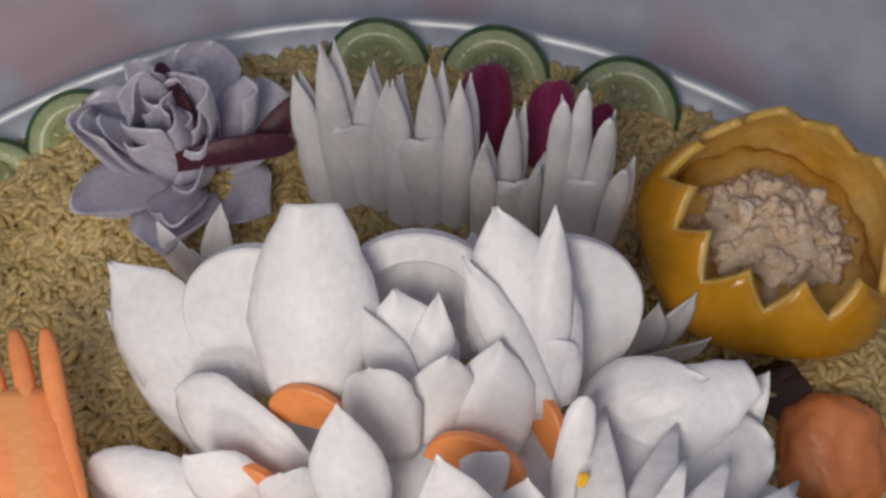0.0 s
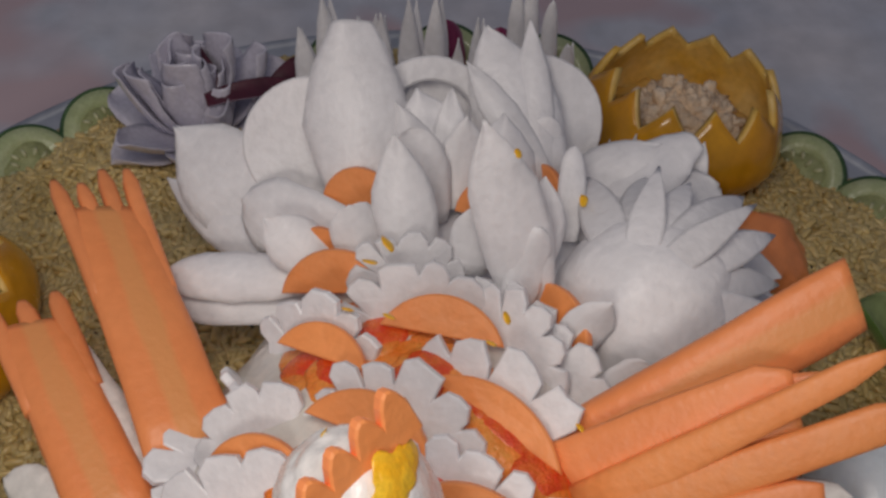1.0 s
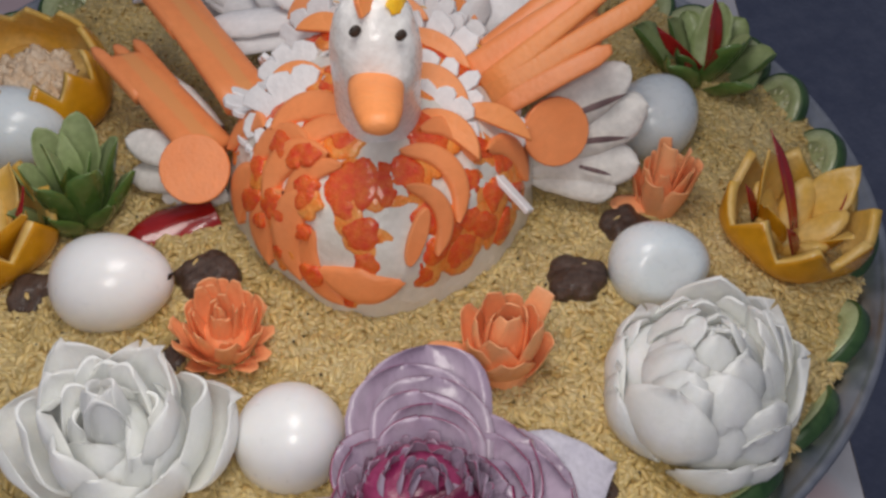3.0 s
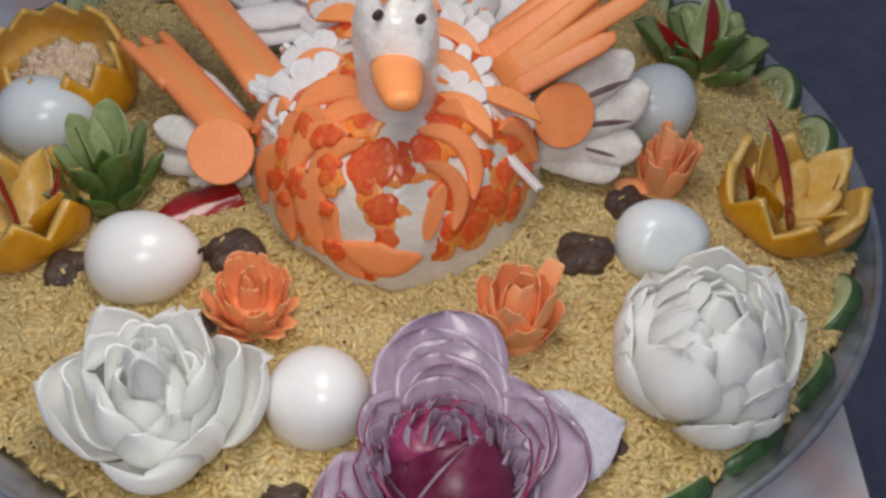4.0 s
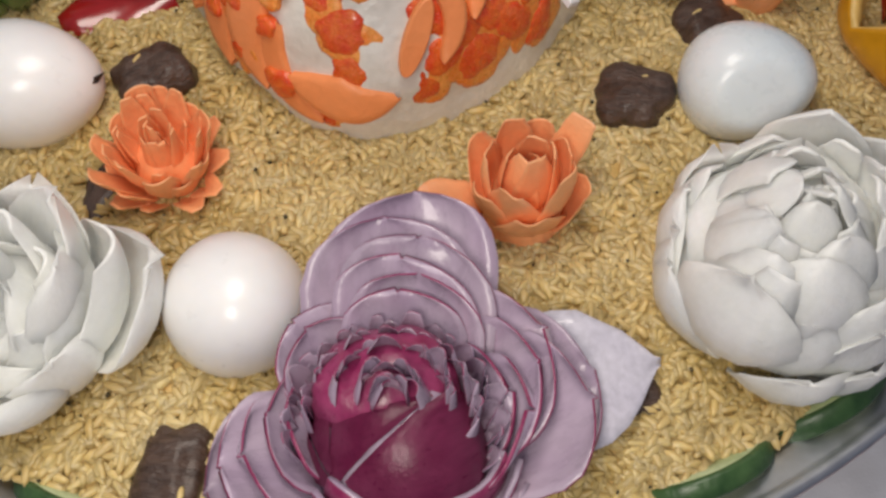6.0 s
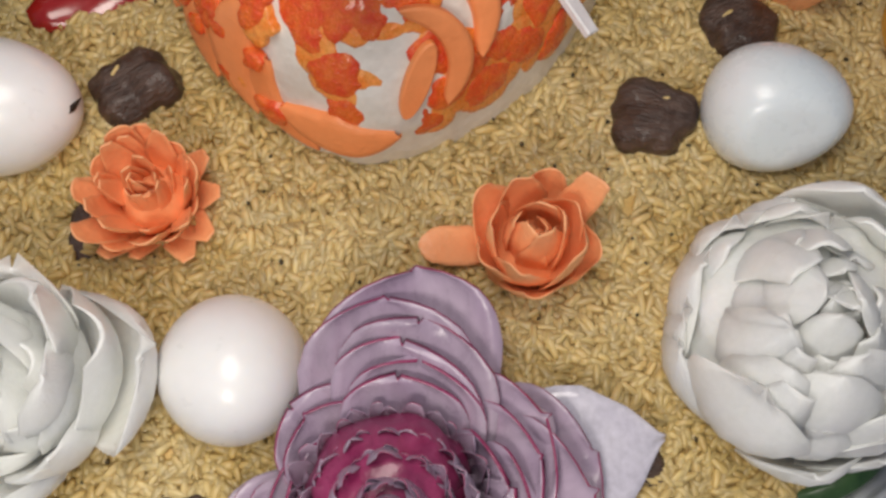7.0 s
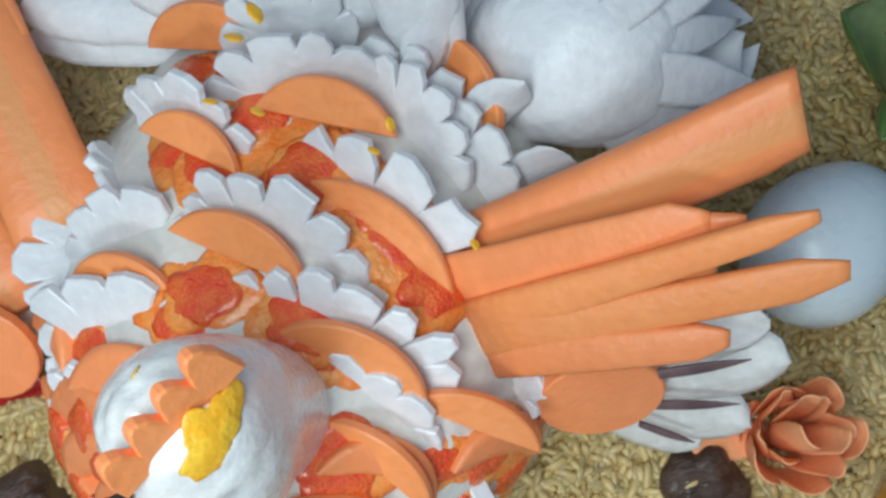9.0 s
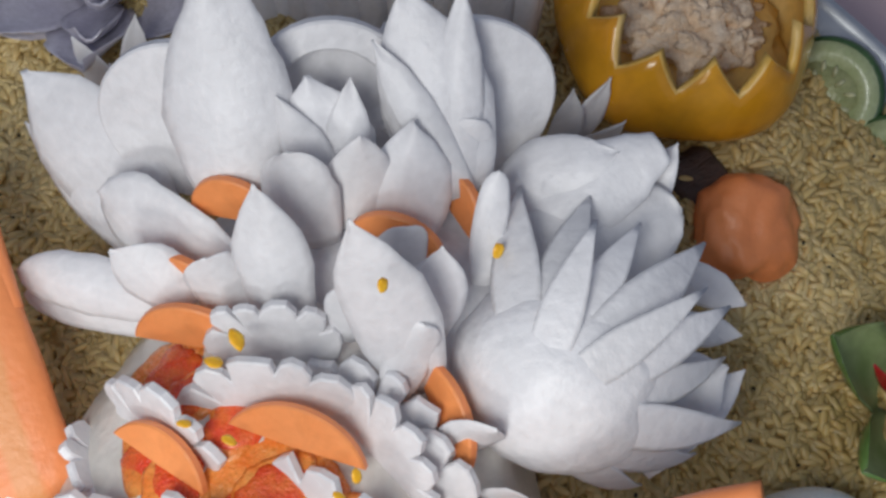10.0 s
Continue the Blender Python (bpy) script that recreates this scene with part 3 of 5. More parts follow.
# toothed turnip slices over the back, each with a carrot slice before it
def back_slice(a, b, depth, teeth, mats, name, lift, R=None, outline=None, th=0.003, blade=None):
    a, b = Vector(a), Vector(b)
    x = (b - a).normalized()
    mid = (a + b) / 2
    flat = Vector((-x.y, x.x, 0)).normalized()
    head = Vector((-0.012, -0.052, 0))
    if (mid - head).dot(flat) < 0:
        flat = -flat
    y = (flat * math.cos(radians(lift)) + Vector((0, 0, math.sin(radians(lift))))).normalized()
    y = Vector(blade) if blade else y
    y = (y - x * y.dot(x)).normalized()
    z = x.cross(y)
    m = Matrix((x, y, z)).transposed().to_4x4()
    half = (b - a).length / 2
    R = R or half * 1.12
    m.translation = mid - y * depth * 0.55
    pts = outline(R, depth) if outline else scallop(R, depth, teeth)
    half_slice(th, pts, mats, INV @ m, name, bird, bend=2.0)


TW, CW = [TURNIP, TURNIP], [CARROT_CORE, CARROT]
S = "turnip_slice"
back_slice((-0.033, 0.042, 0.122), (0.000, 0.014, 0.128), 0.021, 6, TW, S, 62)
back_slice((-0.013, 0.038, 0.127), (0.034, 0.030, 0.127), 0.026, 6, TW, S, 54)
back_slice((0.004, 0.024, 0.128), (0.052, -0.030, 0.122), 0.028, 7, TW, S, 48)
back_slice((-0.018, 0.010, 0.132), (0.022, -0.018, 0.132), 0.023, 6, TW, S, 50)
back_slice((-0.056, 0.008, 0.113), (-0.022, 0.001, 0.124), 0.023, 5, TW, S, 46)
back_slice((-0.010, -0.015, 0.133), (0.041, -0.046, 0.126), 0.025, 7, TW, S, 50)
back_slice((-0.068, -0.014, 0.110), (-0.026, -0.018, 0.128), 0.023, 5, TW, S, 46)
back_slice((0.004, -0.034, 0.130), (0.033, -0.062, 0.116), 0.018, 5, TW, S, 56)
back_slice((-0.070, -0.034, 0.100), (-0.038, -0.030, 0.122), 0.016, 5, TW, S, 46)
back_slice((0.050, -0.030, 0.110), (0.058, -0.060, 0.100), 0.014, 4, TW, S, 50)
back_slice((0.050, 0.010, 0.112), (0.066, -0.022, 0.104), 0.016, 5, TW, S, 42)
back_slice((-0.050, 0.034, 0.105), (-0.038, 0.006, 0.116), 0.010, 4, TW, S, 68)
back_slice((-0.062, 0.020, 0.102), (-0.060, -0.018, 0.104), 0.022, 6, TW, S, 28, blade=(-0.9, 0.05, 0.25))
back_slice((-0.064, -0.004, 0.094), (-0.056, -0.040, 0.098), 0.022, 6, TW, S, 30, blade=(-0.9, -0.05, 0.22))
back_slice((-0.066, -0.026, 0.084), (-0.054, -0.054, 0.088), 0.018, 5, TW, S, 36, blade=(-0.9, -0.15, 0.20))
back_slice((0.022, 0.044, 0.122), (0.058, 0.010, 0.112), 0.020, 6, TW, S, 46)
back_slice((0.028, 0.034, 0.126), (0.050, 0.004, 0.122), 0.021, 6, TW, S, 50)
back_slice((0.044, 0.024, 0.121), (0.061, -0.006, 0.113), 0.018, 5, TW, S, 44)
back_slice((-0.008, 0.052, 0.124), (0.026, 0.050, 0.125), 0.019, 6, TW, S, 58)
moon = lambda R, d: half_moon(R, d, 16)
C = "carrot_slice"
back_slice((0.003, 0.030, 0.130), (0.032, 0.018, 0.130), 0.012, 0, CW, C, 42, 0.020, moon)
back_slice((-0.028, 0.030, 0.126), (-0.006, 0.014, 0.130), 0.010, 0, CW, C, 38, 0.016, moon)
back_slice((-0.021, 0.001, 0.134), (0.007, -0.017, 0.134), 0.012, 0, CW, C, 42, 0.020, moon)
back_slice((-0.052, -0.005, 0.120), (-0.029, -0.011, 0.128), 0.010, 0, CW, C, 42, 0.016, moon)
back_slice((0.014, 0.006, 0.131), (0.042, -0.024, 0.126), 0.010, 0, CW, C, 38, 0.030, moon)
back_slice((0.002, -0.029, 0.134), (0.031, -0.048, 0.128), 0.012, 0, CW, C, 46, 0.022, moon)
back_slice((0.029, -0.049, 0.122), (0.056, -0.064, 0.112), 0.010, 0, CW, C, 42, 0.022, moon)
back_slice((0.010, -0.053, 0.127), (0.028, -0.075, 0.116), 0.010, 0, CW, C, 50, 0.020, moon)
back_slice((-0.028, 0.058, 0.118), (0.004, 0.050, 0.122), 0.014, 0, CW, C, 56, 0.018, moon)
back_slice((0.050, 0.042, 0.120), (0.060, 0.010, 0.116), 0.013, 0, CW, C, 56, 0.018, moon)
back_slice((0.033, 0.078, 0.124), (0.056, 0.068, 0.122), 0.015, 0, CW, C, 60, 0.014, moon)
back_slice((-0.010, 0.091, 0.119), (0.008, 0.086, 0.121), 0.014, 0, CW, C, 60, 0.012, moon)
back_slice((-0.027, 0.074, 0.113), (-0.006, 0.066, 0.117), 0.012, 0, CW, C, 60, 0.013, moon)
back_slice((0.058, 0.092, 0.116), (0.066, 0.077, 0.116), 0.012, 0, CW, C, 60, 0.010, moon)


# carrot half moons and sauce on the breast
def on_body(az, el, rot, lift):
    q, n = body_at(az, el)
    h = Vector((0, 0, 1)).cross(n).normalized()
    v = n.cross(h)
    r = radians(rot)
    y = v * math.cos(r) + h * math.sin(r)
    x = y.cross(n)
    m = Matrix((x, y, n)).transposed().to_4x4()
    m.translation = q + n * lift
    return INV @ m


def onto_body(p, lift):
    """The place over the body nearest above p, lifted off its skin."""
    rel = p - CENTRE
    d = Vector((rel.dot(AX), rel.dot(AY), rel.z)).normalized()
    q = d * (body_radius(d) + lift)
    return CENTRE + AX * q.x + AY * q.y + Vector((0, 0, q.z))


def laid(name, rows, material, label="", closed=False):
    """Rows of world places joined into one skin over the body."""
    bm_ = bmesh.new()
    grid = [[bm_.verts.new(INV @ p) for p in row] for row in rows]
    n = len(grid[0])
    for a, b in zip(grid, grid[1:]):
        for i in range(n if closed else n - 1):
            j = (i + 1) % n
            bm_.faces.new((a[i], a[j], b[j], b[i]))
    if closed:
        bm_.faces.new(grid[0])
    bmesh.ops.recalc_face_normals(bm_, faces=bm_.faces)
    return finish(name, bm_, material, bird, label)


def carrot_band(az, el, rot, R, w, lift, span=78):
    """A thin curved carrot slice bent over the breast, its outer edge lifted like a scale."""
    m = INV.inverted() @ on_body(az, el, rot, 0)
    rows = []
    for i in range(25):
        t = radians(-span + 2 * span * i / 24)
        k = w * (0.16 + 0.84 * math.sqrt(max(0, math.cos(t * 90 / span))))
        row = []
        for side, up in ((0, -0.004), (0, 0.0008), (0.07, 0.0022), (0.25, 0.0026), (0.5, 0.0029), (0.75, 0.0033), (0.93, 0.0032), (1, 0.0022), (1, -0.003)):
            r = R - k * (1 - side)
            p = m @ Vector((r * math.sin(t), r * math.cos(t) - R + w / 2, 0))
            row.append(onto_body(p, up + (lift if up > -0.001 else 0) * (0.6 + 0.6 * side)))
        rows.append(row)
    return laid(C, rows, CARROT)


def sauce_patch(az, el, size, lift, material, seed, thick=0.0011):
    """A thin wet smear with an uneven edge, spread over the body."""
    m = INV.inverted() @ on_body(az, el, 37 * seed, 0)
    rows = []
    for u in (0.02, 0.25, 0.5, 0.72, 0.88, 1.0, 1.06):
        row = []
        for k in range(36):
            t = 2 * math.pi * k / 36
            edge = 1 + 0.45 * noise.noise(Vector((math.cos(t) * 1.2, math.sin(t) * 1.2, seed * 1.7))) + 0.10 * noise.noise(Vector((math.cos(t) * 3.4, math.sin(t) * 3.4, seed * 2.9)))
            p = m @ Vector((size * u * edge * math.cos(t), size * 0.82 * u * edge * math.sin(t), 0))
            up = -0.004 if u > 1 else lift + thick * math.sqrt(max(0, 1 - u * u)) + 0.0005 * noise.noise(p * 420) * (1 - u)
            row.append(onto_body(p, up))
        rows.append(row)
    return laid("sauce_blob", rows, material, closed=True)


for k, (az, el, rot, R, w) in enumerate(((-68, 20, -80, 0.0190, 0.018), (-50, 18, -90, 0.0210, 0.017), (-36, 22, -98, 0.0230, 0.018), (-24, 10, -120, 0.0200, 0.012), (-62, 46, -55, 0.0175, 0.014), (-49, 44, -62, 0.0200, 0.013), (-37, 40, -75, 0.0200, 0.011),
                                        (38, 46, 75, 0.0220, 0.0095), (27, 34, 82, 0.0180, 0.0080), (78, 34, 62, 0.0180, 0.012), (54, 56, 60, 0.0160, 0.010), (-64, 62, -52, 0.0190, 0.014), (-44, 58, -62, 0.0180, 0.011), (-86, 36, -62, 0.0170, 0.013))):
    carrot_band(az, el, rot, R, w, 0.0008 * (k % 3))
thin = [(0.0042 * math.cos(i * math.pi / 12), 0.0135 * math.sin(i * math.pi / 12)) for i in range(24)]
half_slice(0.0030, thin, [CARROT, CARROT_CORE], on_body(15, 27, 28, 0.002), C, bird, bend=7.0)
carrot_band(-5, 10, 180, 0.0240, 0.018, 0.0006, 60)
rnd = random.Random(11)
for k, (az, el, s) in enumerate(((-5, 28, 1.2), (-3, 18, 1.0), (15, 12, 1.0), (34, 15, 1.3), (23, 19, 1.1), (22, 32, 1.1), (49, 18, 1.1), (15, 48, 1.2), (-6, 46, 1.5), (-46, 28, 1.1), (-32, 39, 1.2),
                                (-23, 9, 1.2), (-38, 12, 1.0), (-49, 61, 1.1), (44, 37, 1.1), (73, 34, 1.3), (34, 56, 1.1), (-16, 44, 1.2), (4, 46, 1.2), (-40, 50, 1.2), (-14, 36, 0.9), (40, 26, 1.2), (56, 28, 1.0), (-50, 18, 0.9), (30, 25, 1.0),
                                (-103, 74, 1.5), (80, 80, 1.3), (141, 62, 1.3), (178, 60, 1.7), (39, 62, 1.3), (71, 36, 1.1), (-144, 50, 1.3), (118, 56, 1.4), (130, 59, 1.3), (-150, 35, 1.2), (62, 45, 1.0), (-12, 3, 1.0), (58, 12, 1.0), (-57, 22, 1.1), (-44, 26, 1.1), (-56, 46, 1.2), (-44, 46, 1.0), (-31, 36, 1.0), (-28, 24, 0.8), (46, 22, 0.9), (-60, 34, 1.0), (-52, 66, 1.2), (-76, 50, 1.1), (-28, 62, 1.1), (-90, 28, 1.0), (70, 20, 1.0), (84, 24, 1.0))):
    over = -70 < az < -20 and el < 58
    s *= 0.74 if over else 1
    lift = 0.0042 if over else 0.0004
    sauce_patch(az, el, 0.0074 * s * rnd.uniform(0.85, 1.15), lift, SAUCE, k)
    if not over or k % 3 == 0:
        sauce_patch(az + 2, el - 2, 0.0098 * s, lift - 0.0004, SAUCE_ORANGE, k + 50, 0.0008)
# sauce between the slices on the back
for k, (x, y, s) in enumerate(((0.010, 0.007, 1.3), (0.031, -0.011, 1.3), (0.040, -0.025, 1.2), (-0.017, -0.019, 1.25), (0.003, -0.030, 1.2), (-0.015, 0.016, 1.0), (0.001, 0.032, 1.0), (-0.013, 0.047, 0.9), (0.026, -0.004, 1.1))):
    rel = Vector((x, y, 0.128)) - CENTRE
    az, el = math.degrees(math.atan2(rel.dot(AX), -rel.dot(AY))), math.degrees(math.atan2(rel.z, rel.to_2d().length))
    sauce_patch(az, el, 0.0105 * s, 0.0012, SAUCE_ORANGE, k + 120, 0.0012)
    sauce_patch(az + 1, el, 0.0074 * s, 0.0019, SAUCE, k + 140, 0.0012)
# a white strip on the breast's side
strip = [(-0.0022, -0.014), (0.0022, -0.014), (0.0030, 0.010), (0.0008, 0.015), (-0.0026, 0.012)]
half_slice(0.003, strip, TW, INV @ frame_to((0.0405, -0.081, 0.0925), (0.0454, -0.095, 0.0892), (0.45, -0.25, 0.85)) @ pose(0, 0, 0, -90, 0, 0) @ pose(0, 0, 0, 0, 180, 0), "turnip_strip", bird)


# wings
CM = [CARROT, CARROT]


def carrot_log(name, base, tip, out, w0, w1, th, mats, end=0.8, sag=0.0, seed=0):
    """A rounded stick of carrot from base to tip, w0 wide at its root and w1 near its cut end."""
    L = (Vector(tip) - Vector(base)).length
    bm_ = bmesh.new()
    rings = []
    for i, u in enumerate((0, 0.15, 0.3, 0.45, 0.6, 0.75, 0.88, 0.97, 1.0)):
        w, h = (w0 + (w1 - w0) * u) / 2, th / 2 * (1 - 0.25 * u)
        k = 1 if u < 0.9 else 1 - (1 - end) * (u - 0.9) / 0.1
        ring = []
        for a in range(16):
            c, d = math.cos(a * math.pi / 8), math.sin(a * math.pi / 8)
            x, y = w * k * math.copysign(abs(c) ** 0.7, c), h * k * math.copysign(abs(d) ** 0.7, d)
            wob = 0.05 * noise.noise(Vector((c * 1.5, d * 1.5, u * 5 + seed * 3)))
            ring.append(bm_.verts.new((x * (1 + wob), y * (1 + wob) + sag * 4 * u * (1 - u), L * u + x * 0.25 * u)))
        rings.append(ring)
    for p, q in zip(rings, rings[1:]):
        for a in range(16):
            b = (a + 1) % 16
            bm_.faces.new((p[a], p[b], q[b], q[a]))
    bm_.faces.new(rings[0]), bm_.faces.new(rings[-1])
    bmesh.ops.recalc_face_normals(bm_, faces=bm_.faces)
    return finish(name, bm_, mats, bird, m=INV @ frame_to(base, tip, out))


RW = (-0.1, -0.55, 0.75)
carrot_log("wing_feather", (0.044, -0.0165, 0.112), (0.120, -0.0070, 0.157), RW, 0.019, 0.021, 0.011, CARROT_LONG, 0.93, 0.0015, 1)
carrot_log("wing_feather", (0.038, -0.031, 0.110), (0.097, -0.0340, 0.1465), RW, 0.034, 0.033, 0.0052, CARROT_LONG, 0.7, 0.001, 3)
for k, (base, tip, w0, w1, material) in enumerate((((0.044, -0.0255, 0.116), (0.1035, -0.0290, 0.1535), 0.010, 0.0085, CARROT), ((0.044, -0.034, 0.116), (0.114, -0.0325, 0.1670), 0.011, 0.0055, CARROT_CORE),
                                                 ((0.045, -0.038, 0.114), (0.121, -0.0430, 0.1575), 0.011, 0.0085, CARROT_CORE), ((0.047, -0.043, 0.110), (0.0985, -0.0510, 0.1385), 0.011, 0.0080, CARROT))):
    carrot_log("wing_feather", base, tip, RW, w0 * 1.1, w1 * 1.15, 0.0048, material, 0.45, 0.001, k + 5)


def wing_fan(base, tip, out, w0, w1, n, th, seed):
    """A broad carrot piece whose far end is cut into n fingers."""
    rnd = random.Random(seed)
    base, tip, out = Vector(base), Vector(tip), Vector(out)
    z = (tip - base).normalized()
    x = (out - z * out.dot(z)).normalized().cross(z)
    carrot_log("wing_feather", base, base.lerp(tip, 0.84), out, w0, w1, th, CARROT_LONG, 0.85, 0.001, seed)
    for i in range(n):
        k = i / (n - 1) - 0.5
        lo, hi = base.lerp(tip, 0.52) + x * k * w1 * 0.76, tip + x * k * w1 * 1.0 - z * rnd.uniform(0, 0.014)
        carrot_log("wing_feather", lo, hi, out, w1 / n * 1.3, w1 / n * 0.85, th * 0.8, CARROT, 0.5, 0.0, seed + i)


wing_fan((-0.058, 0.006, 0.098), (-0.090, 0.113, 0.117), (0.3, -0.4, 0.85), 0.029, 0.024, 4, 0.009, 4)
wing_fan((-0.082, -0.006, 0.0836), (-0.116, 0.080, 0.098), (0.2, -0.4, 0.85), 0.026, 0.021, 3, 0.009, 9)
disc = [(0.0165 * math.cos(a * math.pi / 12), 0.0165 * math.sin(a * math.pi / 12)) for a in range(24)]
half_slice(0.004, disc, CM, INV @ frame_to((0.073, -0.056, 0.100), (0.085, -0.050, 0.112), (0.1, -0.75, 0.6)) @ pose(0, 0, 0, -90), "carrot_disc", bird)
half_slice(0.004, disc, CM, INV @ frame_to((-0.0915, -0.0145, 0.0830), (-0.0995, -0.0005, 0.0950), (-0.15, -0.75, 0.6)) @ pose(0, 0, 0, -90), "carrot_disc", bird)
# the slabs' dark edges are skin and painted shadow in one colour
TO = [TURNIP_OLD, TURNIP_OLD, TURNIP_SKIN_SHADE]
for k, (tip, W) in enumerate((((0.110, -0.049, 0.124), 0.024), ((0.118, -0.060, 0.107), 0.031), ((0.112, -0.070, 0.086), 0.027), ((0.100, -0.074, 0.073), 0.022))):
    leaf(bird, INV @ Vector((0.062, -0.046, 0.088 - 0.004 * k)), INV @ Vector(tip), W, (-0.1, -0.6, 0.6), "round", 0.6, -0.3, 0.008, TO, "turnip_slab", 0.85, k)
# thin dark strips: dried skin plus the slabs' shadow, put into the colour
for k, (base, tip, W) in enumerate((((0.080, -0.0538, 0.1055), (0.108, -0.0556, 0.1145), 0.0032), ((0.080, -0.0596, 0.0946), (0.108, -0.0652, 0.0955), 0.0030), ((0.084, -0.065, 0.083), (0.098, -0.0722, 0.0805), 0.0022))):
    leaf(bird, INV @ Vector(base), INV @ Vector(tip), W, (-0.1, -0.6, 0.6), "point", 0.4, -0.2, 0.002, [TURNIP_SKIN_SHADE] * 3, "skin_edge", 0.7, k, "dark dried skin and painted shadow between the turnip slices")
for k, (tip, W) in enumerate((((-0.119, 0.018, 0.083), 0.016), ((-0.121, 0.010, 0.068), 0.016), ((-0.108, -0.004, 0.057), 0.016))):
    leaf(bird, INV @ Vector((-0.078, -0.008, 0.076 - 0.006 * k)), INV @ Vector(tip), W * 1.2, (0.1, -0.6, 0.6), "round", 0.6, -0.3, 0.008, TO, "turnip_slab", 0.85, k)
leaf(bird, INV @ Vector((-0.075, 0.012, 0.080)), INV @ Vector((-0.108, 0.068, 0.090)), 0.018, (0, 0.5, -0.8), "round", 0.3, 0.2, 0.006, TO, "turnip_slab")

# tail of carved turnip petals
UP = (0.0, -0.70, 0.55)


def fingers(base, tip, W, out, cup, seed):
    """Narrower pointed cuts beside a wide petal, so that its edge is slit."""
    rnd = random.Random(seed)
    base, tip = Vector(base), Vector(tip)
    for side in (-1, 1):
        turn = Matrix.Rotation(radians(side * rnd.uniform(13, 22)), 3, Vector(out).normalized())
        d = turn @ (tip - base) * rnd.uniform(0.84, 1.0)
        b0 = base + Vector(out).normalized() * 0.0016 * (1 + side * 0.6)
        leaf(bird, INV @ b0, INV @ (b0 + d), W * rnd.uniform(0.40, 0.52), out, "point", cup * 0.6, -0.2, 0.0020, None, "tail_petal", 0.7, seed + side)


for k, (base, tip, W, kind, cup) in enumerate((
        ((0.000, 0.086, 0.116), (0.003, 0.127, 0.157), 0.038, "blunt", 1.2),
        ((0.029, 0.084, 0.110), (0.025, 0.112, 0.138), 0.028, "point", 0.6), ((-0.026, 0.090, 0.098), (-0.064, 0.129, 0.114), 0.036, "point", 0.5), ((-0.030, 0.078, 0.094), (-0.068, 0.122, 0.100), 0.017, "point", 0.8),
        ((0.000, 0.066, 0.108), (-0.040, 0.093, 0.113), 0.028, "round", 0.5), ((0.062, 0.086, 0.116), (0.0525, 0.130, 0.148), 0.032, "point", 1.1), ((0.044, 0.104, 0.106), (0.044, 0.136, 0.120), 0.020, "point", 0.6),
        ((0.046, 0.072, 0.110), (0.051, 0.098, 0.135), 0.024, "point", 0.9), ((0.065, 0.060, 0.112), (0.071, 0.085, 0.130), 0.010, "round", 0.9),
        ((0.014, 0.050, 0.112), (0.009, 0.078, 0.149), 0.021, "point", 0.8), ((0.022, 0.074, 0.112), (0.018, 0.090, 0.140), 0.020, "round", 0.7), ((0.047, 0.032, 0.112), (0.038, 0.061, 0.166), 0.024, "point", 0.7),
        ((0.050, 0.046, 0.114), (0.056, 0.062, 0.140), 0.017, "point", 0.8))):
    leaf(bird, INV @ Vector(base), INV @ Vector(tip), W, UP, kind, cup * 0.55, -0.25, 0.0022, None, "tail_petal", 0.55, k)
    if k in (1, 5):
        fingers(base, tip, W, UP, cup, 200 + 3 * k)
SIDE = (-0.45, -0.25, 0.85)
# round slices standing behind the petals: two whole, one a ring cut open
for at, R, out, ring in (((-0.014, 0.113, 0.117), 0.0240, (-0.15, -0.72, 0.60), False), ((0.028, 0.115, 0.119), 0.0240, (0.05, -0.72, 0.60), True), ((0.066, 0.113, 0.115), 0.0250, (0.15, -0.72, 0.60), False)):
    outline = [(R * (1 + 0.02 * math.sin(3 * t)) * math.cos(t), R * math.sin(t)) for t in (k * math.pi / 20 for k in range(40))]
    if ring:
        outline = [(R * math.sin(radians(t)), R * math.cos(radians(t))) for t in range(-90, 131, 10)] + [(0.0160 * math.sin(radians(t)), 0.0155 * math.cos(radians(t))) for t in range(130, -91, -10)]
    m = frame_to(at, Vector(at) + Vector(out), (0, 0.6, 0.72)) @ pose(0, 0, 0, 0, 0, 0)
    finish("tail_disc", slab_bm(outline, 0.0046, 0.0007), [TURNIP, TURNIP], bird, m=INV @ m, smooth=False)
for k, (base, tip, W, kind, cup) in enumerate((
        ((0.072, 0.086, 0.106), (0.103, 0.095, 0.121), 0.024, "point", 0.7), ((0.077, 0.076, 0.106), (0.115, 0.093, 0.123), 0.027, "blunt", 0.7), ((0.106, 0.073, 0.098), (0.121, 0.095, 0.116), 0.013, "point", 0.7),
        ((0.070, 0.066, 0.106), (0.121, 0.073, 0.115), 0.030, "round", 0.6), ((0.118, 0.068, 0.090), (0.142, 0.053, 0.086), 0.013, "point", 0.6), ((0.114, 0.051, 0.088), (0.142, 0.045, 0.081), 0.011, "point", 0.6),
        ((0.100, 0.022, 0.090), (0.131, 0.031, 0.102), 0.028, "point", 0.5), ((0.106, 0.010, 0.085), (0.138, 0.034, 0.092), 0.014, "point", 0.8))):
    leaf(bird, INV @ Vector(base), INV @ Vector(tip), W, SIDE, kind, cup * 0.6, -0.35, 0.0022, None, "tail_petal", 0.6, 30 + k)
